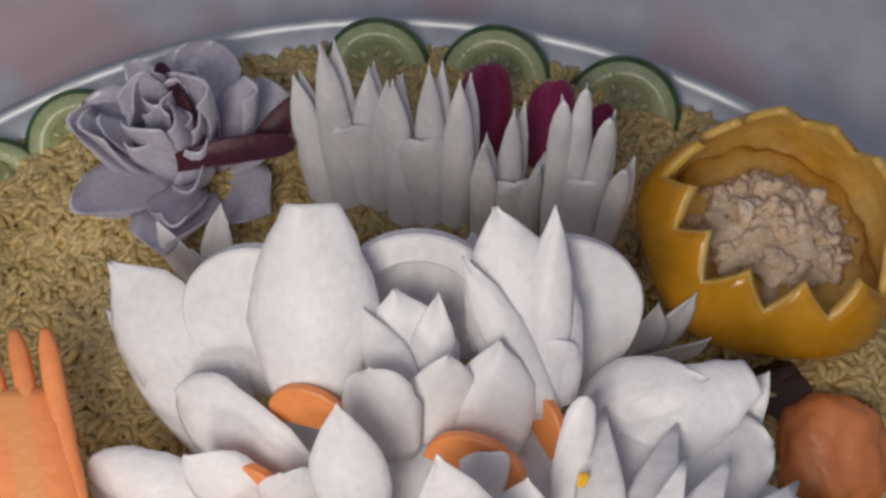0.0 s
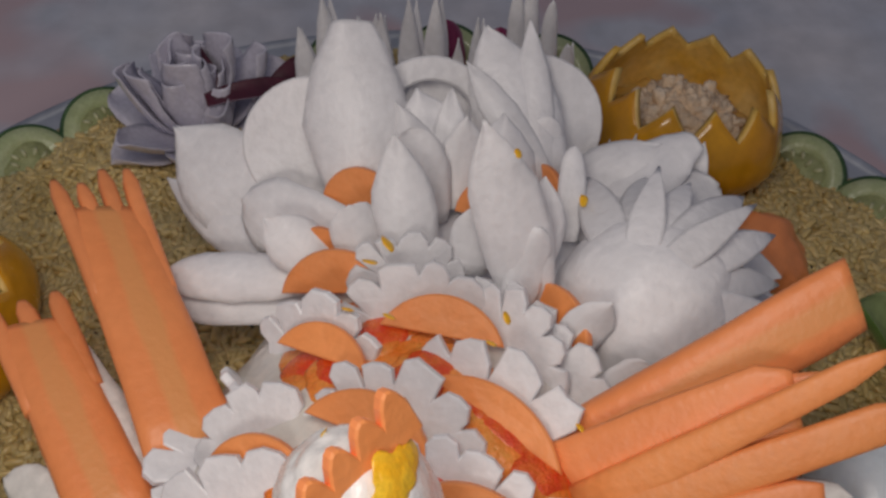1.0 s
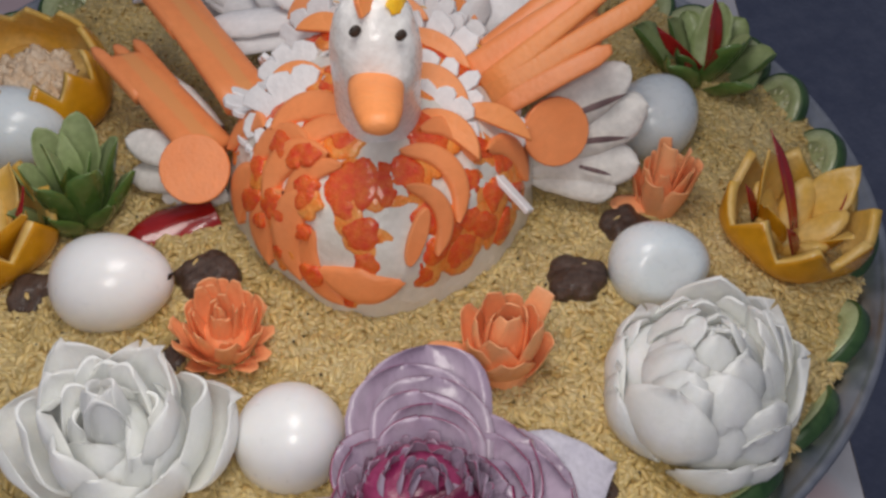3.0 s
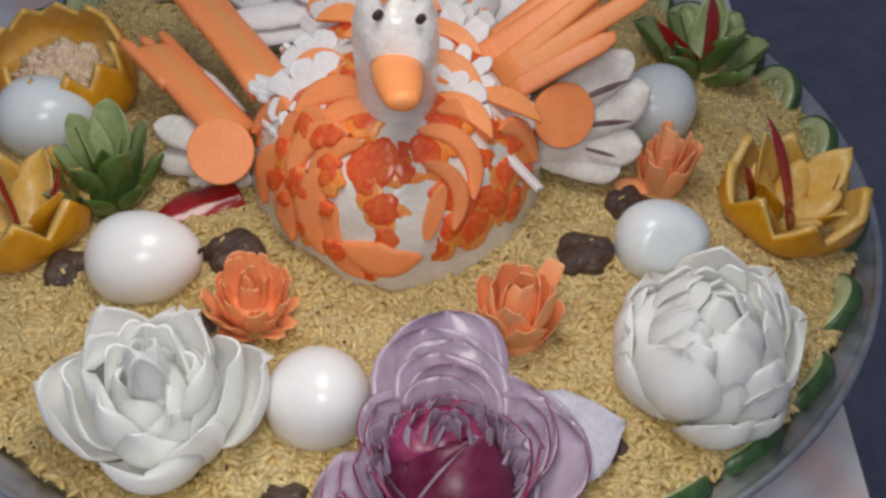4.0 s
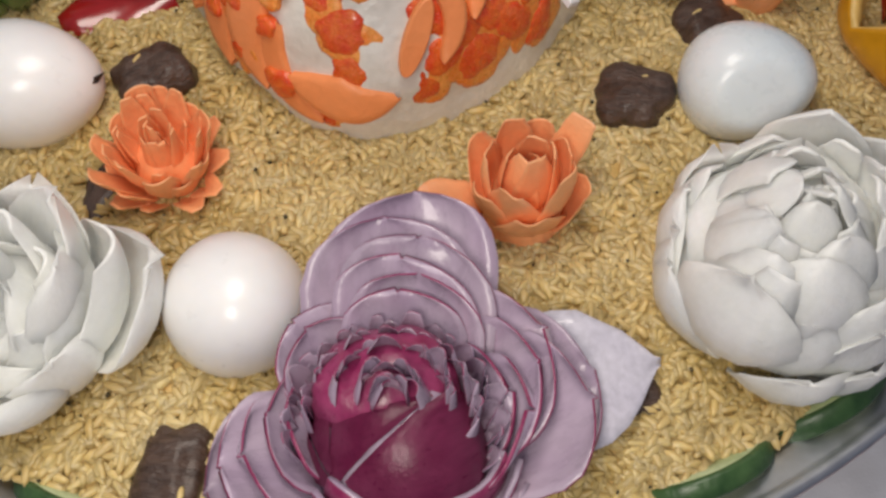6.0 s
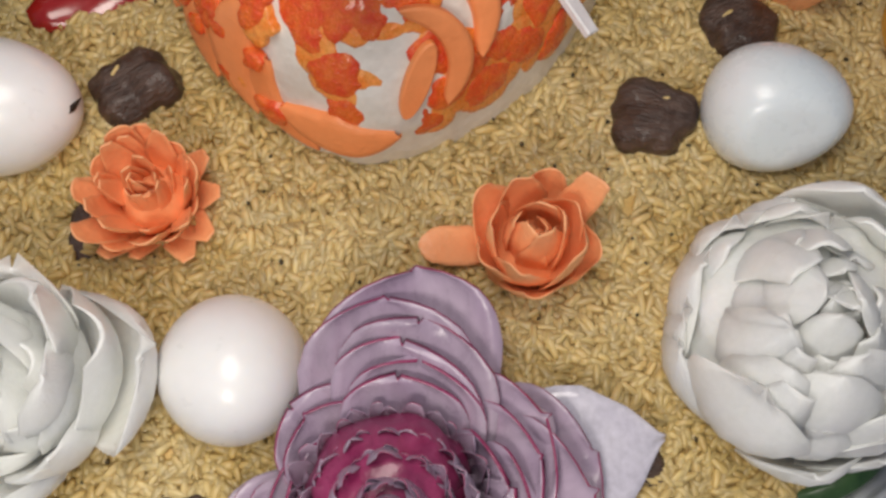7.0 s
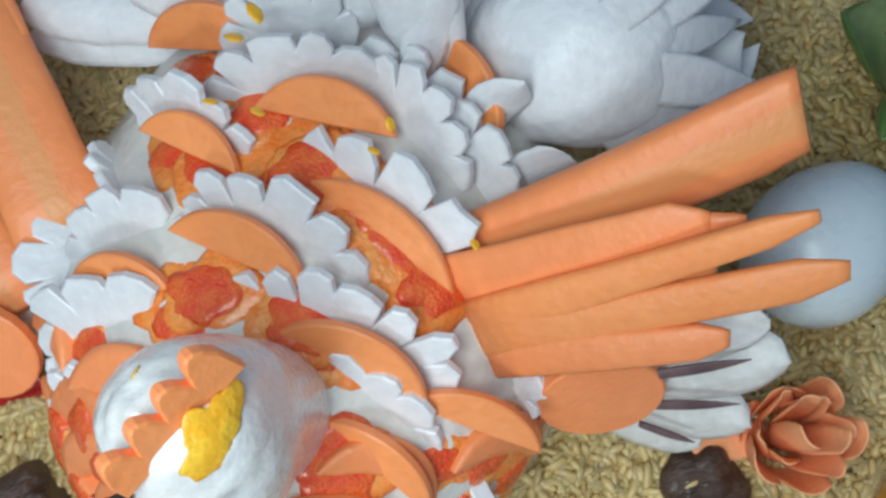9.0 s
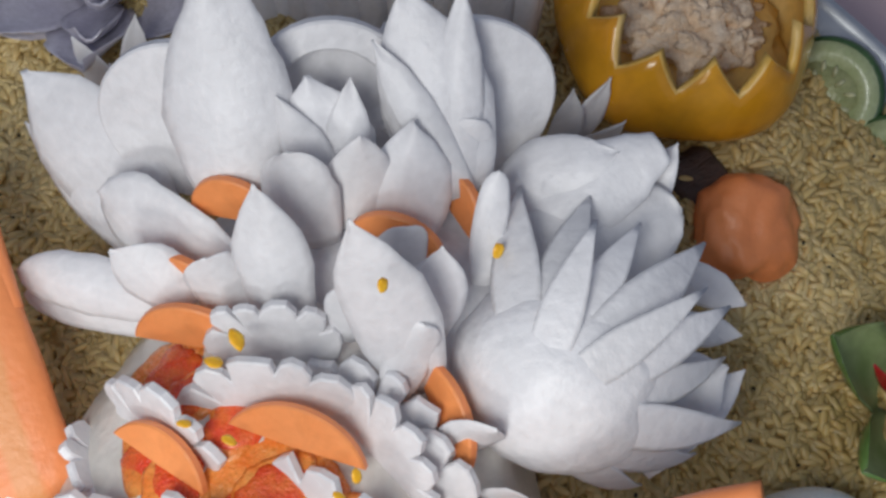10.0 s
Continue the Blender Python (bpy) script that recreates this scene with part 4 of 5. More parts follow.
for k, (base, tip, W) in enumerate((((-0.018, 0.062, 0.108), (-0.066, 0.077, 0.102), 0.019), ((-0.020, 0.059, 0.098), (-0.068, 0.071, 0.092), 0.015))):
    leaf(bird, INV @ Vector(base), INV @ Vector(tip), W, (0.1, -0.4, 0.9), "round", 0.7, -0.15, 0.003, None, "tail_petal", 0.6, 50 + k)
finish("tail_disc", slab_bm([(0.019 * math.cos(k * 0.3142), 0.019 * math.sin(k * 0.3142)) for k in range(20)], 0.004, 0.0006), [TURNIP, TURNIP], bird, m=INV @ frame_to((0.029, 0.120, 0.113), (0.029, 0.055, 0.170), (0, 0.6, 0.72)), smooth=False)


def ball_petal(centre, R, pole, az, half, lo, hi, flare, th=0.0024, point=True, seed=0):
    """A broad petal cut from the skin of a ball, from lo to hi degrees off its pole, opening outward towards its tip."""
    P = Vector(pole).normalized()
    E1 = (Vector((1, 0.35, 0)) - P * P.dot(Vector((1, 0.35, 0)))).normalized()
    E2 = P.cross(E1)
    bm_ = bmesh.new()
    skins = []
    for inner in (0, 1):
        grid = []
        for i in range(13):
            u = i / 12
            phi = radians(lo + (hi - lo) * u)
            shape = (0.75 + 0.25 * math.sin(u * math.pi)) * (math.cos(math.pi / 2 * max(0, (u - 0.25) / 0.75) ** 1.25) if point else math.sqrt(max(0.0, 1 - u ** 5)))
            row = []
            for j in range(9):
                v = j / 4 - 1
                t = radians(az + v * half * max(shape, 0.03)) / max(0.55, math.sin(phi)) * 0.8 + radians(az) * (1 - 0.8 / max(0.55, math.sin(phi)))
                d = P * math.cos(phi) + (E1 * math.cos(t) + E2 * math.sin(t)) * math.sin(phi)
                r = R * (1 + flare * u ** 2.3 + 0.015 * noise.noise(d * 3 + Vector((seed, 0, 0)))) - (th * (1 - 0.5 * u) * (1 - 0.7 * v * v) if inner else 0)
                row.append(bm_.verts.new(INV @ (Vector(centre) + d * r)))
            grid.append(row)
        skins.append(grid)
    o, n = skins
    for i in range(12):
        for j in range(8):
            bm_.faces.new((o[i][j], o[i][j + 1], o[i + 1][j + 1], o[i + 1][j]))
            bm_.faces.new((n[i][j], n[i + 1][j], n[i + 1][j + 1], n[i][j + 1]))
        for j in (0, 8):
            bm_.faces.new((o[i][j], o[i + 1][j], n[i + 1][j], n[i][j]))
    for i in (0, 12):
        for j in range(8):
            bm_.faces.new((o[i][j], o[i][j + 1], n[i][j + 1], n[i][j]))
    bmesh.ops.recalc_face_normals(bm_, faces=bm_.faces)
    return finish("tail_petal", bm_, TURNIP, bird)


BALL, POLE = (0.085, 0.037, 0.105), (-0.38, -0.45, 0.80)
finish("tail_ball", blob_bm(0.0295, 0.0290, 0.0275, 0.07, 36, 6, 5), TURNIP, bird, "half turnip whose skin is cut into petals", m=INV @ Matrix.Translation(BALL))
for k, az in enumerate((-84, -62, -41, -20, 0, 21, 42, 63, 86)):
    ball_petal(BALL, 0.0268, POLE, az, 14 + 2 * (k % 3), 34, 106 + 6 * (k % 2), 0.68 + 0.12 * (k % 3), seed=k)
for k, (az, half, hi, flare) in enumerate(((12, 14, 90, 0.74), (54, 15, 86, 0.66))):
    ball_petal(BALL, 0.0266, POLE, az, half, 14, hi, flare, seed=k + 20)
finish("tail_base", blob_bm(0.062, 0.040, 0.042, 0.12, 40, 3, 4), TURNIP, bird, "solid turnip core under the petals", m=INV @ pose(0.040, 0.066, 0.070, 0, 0, -20))


# ---- behind the bird: tall turnip brushes, onion wedges, a red onion flower ----
for k, (at, tips, W) in enumerate((
        ((0.002, 0.172, 0.050), ((-0.014, 0.205, 0.098), (-0.002, 0.208, 0.112), (0.010, 0.206, 0.100), (0.018, 0.196, 0.108)), 0.022),
        ((0.028, 0.164, 0.050), ((0.020, 0.196, 0.108), (0.033, 0.197, 0.114), (0.042, 0.187, 0.122)), 0.020),
        ((0.054, 0.160, 0.050), ((0.048, 0.170, 0.112), (0.058, 0.182, 0.112), (0.064, 0.168, 0.100)), 0.016),
        ((0.078, 0.150, 0.050), ((0.070, 0.174, 0.130), (0.077, 0.176, 0.133), (0.084, 0.170, 0.126), (0.090, 0.160, 0.112)), 0.018))):
    e = thing("turnip_brush", at, "upright white turnip brush cut into pointed fingers, standing in the rice", "carved turnip", "turnip brushes behind the bird")
    rel = [Vector(t) - Vector(at) for t in tips]
    mid = sum(rel, Vector()) / len(rel)
    FRONT = (0, -1, 0.35)
    leaf(e, (0, 0.002, -0.004), mid * 0.62, W * 1.45, FRONT, "round", 1.0, 0.1, 0.006, None, "blade", 0.9, k)
    for j, tip in enumerate(rel):
        side = j / (len(rel) - 1) - 0.5
        root = Vector((side * W * 0.9, -0.001 * (j % 2), -0.004))
        leaf(e, root, tip * 0.98, W * (0.62 if k < 3 else 0.48), FRONT, "point" if k < 3 else "round", 0.9, 0.15, 0.0045, None, "blade", 0.95, 10 * k + j)
        leaf(e, root + Vector((0.002, 0.006, 0)), tip * 0.90 + Vector((0.004 * side + 0.003, 0.007, 0)), W * 0.5, FRONT, "point", 0.8, 0.1, 0.004, None, "blade", 0.9, 10 * k + j + 5)
for at, tip, W in (((0.049, 0.192, 0.050), (0.050, 0.208, 0.090), 0.026), ((0.070, 0.186, 0.050), (0.073, 0.202, 0.088), 0.024), ((0.086, 0.182, 0.05), (0.090, 0.198, 0.080), 0.016)):
    e = thing("onion_wedge", at, "glossy dark purple red onion wedge standing in the rice", "onion", "onion wedges")
    leaf(e, (0, 0, -0.004), Vector(tip) - Vector(at), W, (0, -1, 0.3), "round", 1.4, -0.4, 0.004, [PURPLE, PURPLE, LILAC], "wedge", 0.5)
for at, tips in (((-0.048, 0.148, 0.052), ((-0.060, 0.160, 0.080), (-0.040, 0.165, 0.082), (-0.050, 0.155, 0.070))), ((0.096, 0.120, 0.055), ((0.114, 0.113, 0.086), (0.110, 0.126, 0.090), (0.100, 0.122, 0.092)))):
    e = thing("turnip_leaves", at, "small cluster of white turnip leaves on the rice", "carved turnip")
    for j, t in enumerate(tips):
        leaf(e, (0, 0, -0.004), Vector(t) - Vector(at), 0.012, (0, 1, -0.2), "point", 0.7, 0.2, 0.002, None, "leaf", 0.6, j)
e = thing("onion_flower", (-0.060, 0.196, 0.046), "opened red onion flower with pale petals and dark purple strips", "onion", "onion flowers")
WO = [PALE, PALE, PALE]
flower(e, [(6, 0.042, 0.034, 0.9, -0.5, 66, 0.008, 0.002, "round", 0.004), (7, 0.044, 0.030, 1.1, -0.9, 50, 0.008, 0.006, "blunt", 0.004), (7, 0.044, 0.025, 1.1, -0.9, 34, 0.007, 0.009, "flat", 0.004), (6, 0.042, 0.020, 1.0, -0.6, 20, 0.005, 0.011, "flat", 0.0035), (4, 0.038, 0.014, 1.0, -0.3, 8, 0.003, 0.012, "flat", 0.003)], WO, 21, loose=23, wave=0.10)
for b, t, W in (((0.012, -0.006, 0.030), (-0.002, 0.020, 0.046), 0.009), ((0.006, -0.014, 0.036), (0.044, -0.007, 0.036), 0.012), ((0.030, -0.002, 0.024), (0.050, 0.012, 0.034), 0.013)):
    leaf(e, b, t, W, (0, 0.3, -1), "round", 1.2, 0.7, 0.002, [MAROON, MAROON, LILAC], "purple_strip", 0.7)

# ---- round the tray ----
seed_bm = blob_bm(0.0011, 0.0026, 0.0005, 0.15, 300, 1, 1)
SEED_MESH = bpy.data.meshes.new("seed")
seed_bm.to_mesh(SEED_MESH)
seed_bm.free()
for a, r, lean, z in ((-124, 0.2380, 33, 0.0318), (-110.5, 0.2380, 33, 0.0318), (-92, 0.2380, 33, 0.0318), (-80, 0.2380, 33, 0.0318), (-69, 0.2380, 33, 0.0318), (-57, 0.2380, 33, 0.0320), (-45, 0.2370, 36, 0.0390), (-31, 0.2370, 38, 0.0420), (-15, 0.2380, 34, 0.046), (-3, 0.2390, 32, 0.047),
                      (7, 0.238, 40, 0.045), (17, 0.2360, 48, 0.046), (26, 0.2350, 48, 0.046), (35, 0.2350, 50, 0.046), (65, 0.2380, 48, 0.046), (77, 0.2380, 48, 0.046), (88, 0.2380, 48, 0.046), (116, 0.2340, 52, 0.046), (125, 0.2340, 52, 0.046), (134, 0.234, 50, 0.046), (143, 0.234, 52, 0.046)):
    ra = radians(a)
    at = (r * math.cos(ra), r * math.sin(ra), z)
    e = thing("cucumber_slice", at, "round cucumber slice with dark green peel standing against the tray rim", "cucumber", "cucumber slices round the rim")
    e.matrix_basis = pose(*at, 0, 0, a - 90) @ pose(0, 0, 0, -lean, 0, 0) @ pose(0, 0, 0, 90, 0, 0) @ pose(0, 0, 0, 0, 0, random.uniform(0, 360))
    R = random.uniform(0.0200, 0.0225) * (1.22 if -125 < a < -30 else 1)
    th = 0.0070
    finish("peel", lathe_bm([(R * 0.90, -th / 2), (R * 0.97, -th / 2), (R, -th * 0.35), (R, th * 0.35), (R * 0.97, th / 2), (R * 0.90, th / 2)], 40), CUC_PEEL, e)
    finish("flesh", lathe_bm([(0, -th / 2), (R * 0.92, -th / 2), (R * 0.93, 0), (R * 0.92, th / 2), (R * 0.60, th / 2 + 0.0003), (R * 0.58, th / 2 - 0.0003), (0, th / 2 - 0.0003)], 40), CUC_FLESH, e)
    finish("seed_core", lathe_bm([(0, th / 2 + 0.0002), (R * 0.57, th / 2 + 0.0002), (R * 0.57, -th / 2 - 0.0003), (0, -th / 2 - 0.0003)], 36, lambda t, z: 1 + 0.10 * math.cos(3 * t) + 0.03 * math.sin(7 * t)), CUC_CORE, e)
    for k in range(13):
        for side in (1, -1):
            link("seed", SEED_MESH, SEED, e, m=pose(0, 0, side * (th / 2 + 0.0003), 0, 0, k * 27.7 + random.uniform(-6, 6)) @ pose(0, R * random.uniform(0.36, 0.50), 0, 0, 0, random.uniform(-15, 15)))

stuffed_pepper((0.140, 0.152, 0.047), 0.044, 0.048, 12, (-6, 6), 10, "hollowed yellow pepper with a toothed rim and tuna stuffing", 3)
stuffed_pepper((-0.158, 0.098, 0.047), 0.042, 0.048, 11, (6, -6), 30, "toothed yellow pepper filled with tuna beside a boiled egg", 8)
p = pepper_flower((0.178, -0.112, 0.046), 0.037, 0.045, (6, 4), 20, "yellow pepper cut into a flower with red chilli strips", 5)
for b, t, W in (((0.002, 0.000, 0.012), (0.002, 0.030, 0.052), 0.009), ((-0.014, -0.012, 0.014), (-0.028, -0.010, 0.036), 0.008), ((0.016, -0.012, 0.014), (0.030, -0.006, 0.034), 0.008), ((-0.02, 0.012, 0.02), (-0.032, 0.016, 0.044), 0.006)):
    chilli_strip(p, b, t, W, (0, 1, -0.3))
p = pepper_flower((-0.194, -0.012, 0.046), 0.037, 0.045, (-4, 6), 50, "yellow pepper flower with a broad red chilli piece inside", 7)
for b, t, W in (((0.0, 0.0, 0.012), (0.010, 0.022, 0.056), 0.016), ((0.006, -0.008, 0.012), (0.020, -0.018, 0.036), 0.010)):
    chilli_strip(p, b, t, W, (-0.6, 0.6, 0))
e = thing("green_pepper_flower", (0.206, 0.022, 0.044), "green pepper cut open into petals with red chilli strips", "pepper")
flower(e, [(6, 0.046, 0.034, 1.2, -0.6, 54, 0.010, 0.001, "round", 0.003), (5, 0.040, 0.024, 1.0, -0.3, 32, 0.008, 0.004, "round", 0.003)], [GREEN_IN, GREEN, GREEN], 31)
for b, t, W in (((0.0, 0, 0.012), (-0.028, 0.010, 0.038), 0.010), ((0, -0.004, 0.012), (-0.010, -0.022, 0.040), 0.010), ((0.004, 0, 0.012), (0.010, 0.014, 0.050), 0.012), ((-0.004, 0.004, 0.01), (-0.022, -0.016, 0.030), 0.010)):
    chilli_strip(e, b, t, W, (0, 0.8, 0.4))
e = thing("cucumber_flower", (-0.147, 0.004, 0.046), "green cucumber carved into a flower of pointed petals", "cucumber")
flower(e, [(7, 0.038, 0.022, 1.1, -0.5, 40, 0.011, 0.000, "point", 0.003), (6, 0.046, 0.022, 1.1, -0.3, 25, 0.009, 0.002, "round", 0.003), (4, 0.046, 0.014, 0.9, 0.0, 11, 0.004, 0.004, "point", 0.003)], [GREEN_IN, GREEN, GREEN], 41)

# eggs
egg((-0.138, -0.060, 0.066), 0.054, 0.0222, (0.92, -0.30, 0.12), EGG, "whole boiled egg lying on the rice")
egg((-0.082, -0.162, 0.063), 0.046, 0.0222, (0.1, -0.6, 0.85), EGG, "round white boiled egg beside the red onion flower")
egg((0.101, -0.121, 0.065), 0.0465, 0.0205, (0.85, -0.4, 0.30), EGG_BLUE, "bluish boiled egg with a cut end", (-0.75, 0.45, 0.30, 0.0165))
egg((-0.171, 0.062, 0.066), 0.052, 0.0222, (0.95, -0.25, 0.0), EGG_BLUE, "bluish boiled egg in front of the stuffed pepper")
egg((0.152, -0.021, 0.066), 0.054, 0.0225, (0.80, 0.55, 0.1), EGG_BLUE, "boiled egg under the carrot wing")
finish("crack", slab_bm([(-0.0055, 0.0012), (-0.002, -0.0010), (0.001, -0.0014), (0.0055, 0.0008), (0.001, 0.0008)], 0.0006, 0), BLACK, bpy.data.objects["boiled_egg"], m=pose(0.0235, -0.0100, 0.0065, 50, 20, 40))

# carrot flowers
CF = [CARROT_RED, CARROT_RED, CARROT_RED]
for k, (at, s, tilt) in enumerate((((-0.097, -0.098, 0.049), 1.0, (8, 0)), ((0.014, -0.144, 0.049), 1.24, (4, -4)))):
    e = thing("carrot_flower", at, "orange carrot carved into a many-petalled flower on the rice", "carrot flower", "carrot flowers")
    e.matrix_basis = pose(*at, tilt[0], tilt[1], 40 * k)
    finish("core", lathe_bm([(0, -0.004), (0.0105 * s, -0.003), (0.0120 * s, 0.006), (0.0085 * s, 0.015), (0.0030 * s, 0.019), (0, 0.0195)], 20, lambda t, z: 1 + 0.06 * math.sin(5 * t)), CARROT_RED, e)
    if k:
        flower(e, [(5, 0.027 * s, 0.022 * s, 0.8, -0.5, 30, 0.008, 0.0, "blunt", 0.0016), (5, 0.029 * s, 0.019 * s, 0.8, -0.7, 17, 0.007, 0.003, "blunt", 0.0016), (5, 0.028 * s, 0.015 * s, 0.9, -0.8, 12, 0.005, 0.004, "blunt", 0.0022), (4, 0.025 * s, 0.011 * s, 0.9, -0.8, 5, 0.0025, 0.005, "round", 0.002)], CF, 61 + k, loose=7)
    else:
        flower(e, [(11, 0.022, 0.0125, 0.8, -0.3, 44, 0.008, 0.0, "blunt", 0.0020), (11, 0.027, 0.0125, 0.8, -0.4, 27, 0.010, 0.002, "flat", 0.0020), (10, 0.029, 0.0115, 0.8, -0.4, 19, 0.009, 0.003, "blunt", 0.0020), (8, 0.029, 0.0100, 0.8, -0.4, 11, 0.005, 0.004, "blunt", 0.0018), (5, 0.026, 0.0085, 0.8, -0.3, 5, 0.0025, 0.006, "blunt", 0.0018)], CF, 61 + k, loose=8)
    if k:
        leaf(e, (-0.004, 0.008, 0.004), (-0.020, 0.027, 0.016), 0.013, (0, 0.2, -1), "round", 0.5, 0.2, 0.002, CF)
        leaf(e, (0.010, -0.002, 0.006), (0.021, -0.006, 0.036), 0.012, (1, 0, -0.3), "flat", 0.5, 0.2, 0.002, CF)
e = thing("carrot_flower", (0.128, -0.074, 0.048), "slender upright carrot flower with jagged petals", "carrot flower", "carrot flowers")
flower(e, [(6, 0.030, 0.017, 1.0, -0.1, 14, 0.009, 0.0, "flat", 0.002), (6, 0.035, 0.014, 1.0, 0.0, 8, 0.007, 0.002, "blunt", 0.002), (3, 0.041, 0.011, 0.8, 0.0, 6, 0.004, 0.003, "flat", 0.002)], CF, 71, loose=5)
leaf(e, (0, 0, 0.004), (-0.026, 0.002, 0.012), 0.012, (0, 0.2, -1), "round", 0.5, 0.2, 0.002, CF)
e = thing("carrot_piece", (0.155, 0.086, 0.047), "thick round carrot piece with a rough cut face", "carrot")
finish("chunk", blob_bm(0.0175, 0.0170, 0.0140, 0.16, 70, 2, 5, 2.5), CARROT, e, m=pose(0, 0, 0.008, 12, 14, 0))

# meat
meat((-0.097, -0.058, 0.054), 0.0130, 0.0110, 0.009, 20, 1)
meat((-0.174, -0.046, 0.052), 0.012, 0.009, 0.007, 60, 2)
meat((0.065, -0.112, 0.054), 0.0135, 0.0120, 0.009, -30, 3)
meat((0.104, -0.085, 0.053), 0.012, 0.013, 0.009, 10, 4)
meat((-0.110, -0.206, 0.047), 0.011, 0.019, 0.009, -20, 5)
meat((0.030, -0.216, 0.046), 0.006, 0.010, 0.007, 0, 6)
meat((0.142, 0.106, 0.050), 0.010, 0.010, 0.008, 30, 7)
meat((-0.118, -0.104, 0.051), 0.012, 0.008, 0.004, 70, 8)

# red pepper piece
e = thing("red_pepper_piece", (-0.106, -0.021, 0.054), "glossy piece of red pepper lying on the rice", "pepper")
finish("flesh", petal_bm(0.042, 0.030, 0.8, 0.25, 0.003, "flat", 0.25, 10, 8, 4, 0.05), [CHILLI, CHILLI, CHILLI], e, m=frame_to((-0.021, -0.004, 0.004), (0.019, 0.004, 0.004), (0.1, -0.25, 1)))

# white onion flowers
def onion_lobes(parent, lobes, mats, seed, name="petal", th=0.0054, r0=0.011, base=0.55):
    """Nested onion layers round the parent: azimuth, reach, width, layers, tilt of the outermost and innermost, curl."""
    rnd = random.Random(seed)
    for a, reach, W, n, t0, t1, curl in lobes:
        for j in range(n):
            k = j / max(1, n - 1)
            L = reach * (1 - 0.16 * k) * rnd.uniform(0.95, 1.05)
            m = pose(0, 0, 0.002 + 0.006 * k, 0, 0, a - 90 + rnd.uniform(-9, 9)) @ pose(rnd.uniform(-0.003, 0.003), r0 * (1 - 0.6 * k), 0, -(t0 + (t1 - t0) * k), 0, rnd.uniform(-6, 6))
            finish(name, petal_bm(L, W * (1 - 0.28 * k), 1.15, curl, th, "blunt" if j % 2 else "round", base, 14, 10, seed + j + int(a), 0.06, False, 0.03), mats, parent, m=m)


OM = [ONION, ONION, ONION_CUT]
e = thing("onion_flower", (0.082, -0.192, 0.044), "white onion carved into a full many-petalled lotus flower", "onion", "onion flowers")
flower(e, [(7, 0.058, 0.050, 0.8, -2.3, 68, 0.012, 0.000, "round", 0.0055), (8, 0.062, 0.040, 0.8, -2.4, 58, 0.012, 0.004, "round", 0.0050), (9, 0.063, 0.034, 0.8, -2.4, 49, 0.011, 0.006, "round", 0.0050), (9, 0.063, 0.030, 0.8, -2.4, 40, 0.010, 0.008, "blunt", 0.0050), (8, 0.062, 0.027, 0.8, -2.3, 31, 0.008, 0.010, "round", 0.0050), (8, 0.056, 0.026, 0.8, -1.9, 22, 0.012, 0.012, "blunt", 0.0050), (7, 0.052, 0.023, 0.8, -1.5, 12, 0.009, 0.015, "round", 0.0050)], OM, 80, loose=11, wave=0.08)
finish("heart", blob_bm(0.034, 0.034, 0.027, 0.12, 60, 4, 4), ONION, e, m=pose(0, 0, 0.024))
for k in range(7):
    finish("heart", petal_bm(0.044, 0.022, 1.3, -0.9, 0.004, "round", 0.6, 10, 8, k, 0.03), OM, e, m=pose(0, 0, 0.016, 0, 0, 51 * k) @ pose(0, 0.006 if k else 0.001, 0, -9 if k else 0, 0, 0))
e = thing("onion_flower", (-0.146, -0.151, 0.044), "white onion flower with tall open petals", "onion", "onion flowers")
onion_lobes(e, ((6, 0.058, 0.066, 5, 58, 22, -1.7), (60, 0.058, 0.046, 3, 36, 14, -1.2), (102, 0.060, 0.042, 3, 38, 14, -1.0), (163, 0.056, 0.060, 4, 62, 26, -1.6), (-108, 0.048, 0.050, 3, 60, 30, -1.7), (-60, 0.046, 0.040, 3, 48, 24, -1.8), (35, 0.060, 0.040, 3, 26, 8, -0.9), (128, 0.060, 0.040, 3, 26, 8, -0.9), (-25, 0.056, 0.038, 2, 24, 10, -1.0), (-155, 0.054, 0.038, 2, 26, 10, -1.0)), OM, 95)
finish("heart", blob_bm(0.020, 0.020, 0.024, 0.10, 60, 4, 4), ONION, e, m=pose(0, 0, 0.018))
for k in range(5):
    finish("heart", petal_bm(0.052, 0.022, 1.3, -0.6, 0.004, "round", 0.6, 10, 8, k + 9, 0.03), OM, e, m=pose(0, 0, 0.014, 0, 0, 72 * k) @ pose(0, 0.005 if k else 0.001, 0, -7 if k else 0, 0, 0))

# red onion flower: a tilted purple bulb, its skin cut in uneven segments, with fans of nested layers round it
e = thing("onion_flower", (-0.046, -0.210, 0.044), "red onion cut into nested lilac layers round a purple bulb", "onion", "onion flowers")
BULB = [(0, 0.0), (0.014, 0.001), (0.0220, 0.009), (0.0255, 0.018), (0.0235, 0.027), (0.0165, 0.0345), (0.0080, 0.0385), (0.0030, 0.0400)]
TILTED = pose(-0.001, -0.009, 0.018) @ Matrix.Diagonal((1.1, 1.1, 1.1, 1)) @ Matrix.Rotation(radians(62), 4, Vector((0.49, -0.87, 0))) @ pose(0, 0, -0.019)
finish("bulb", lathe_bm([(0, 0.0)] + [(r * 0.955, z * 0.97) for r, z in BULB[1:]] + [(0, 0.0392)], 36), LILAC, e, m=TILTED)
cuts = [(-46, 22, 1, 1), (23, 74, 1, 5), (79, 122, 5, 0), (123, 172, 1, 6), (183, 236, 6, 1), (238, 310, 1, 3)]
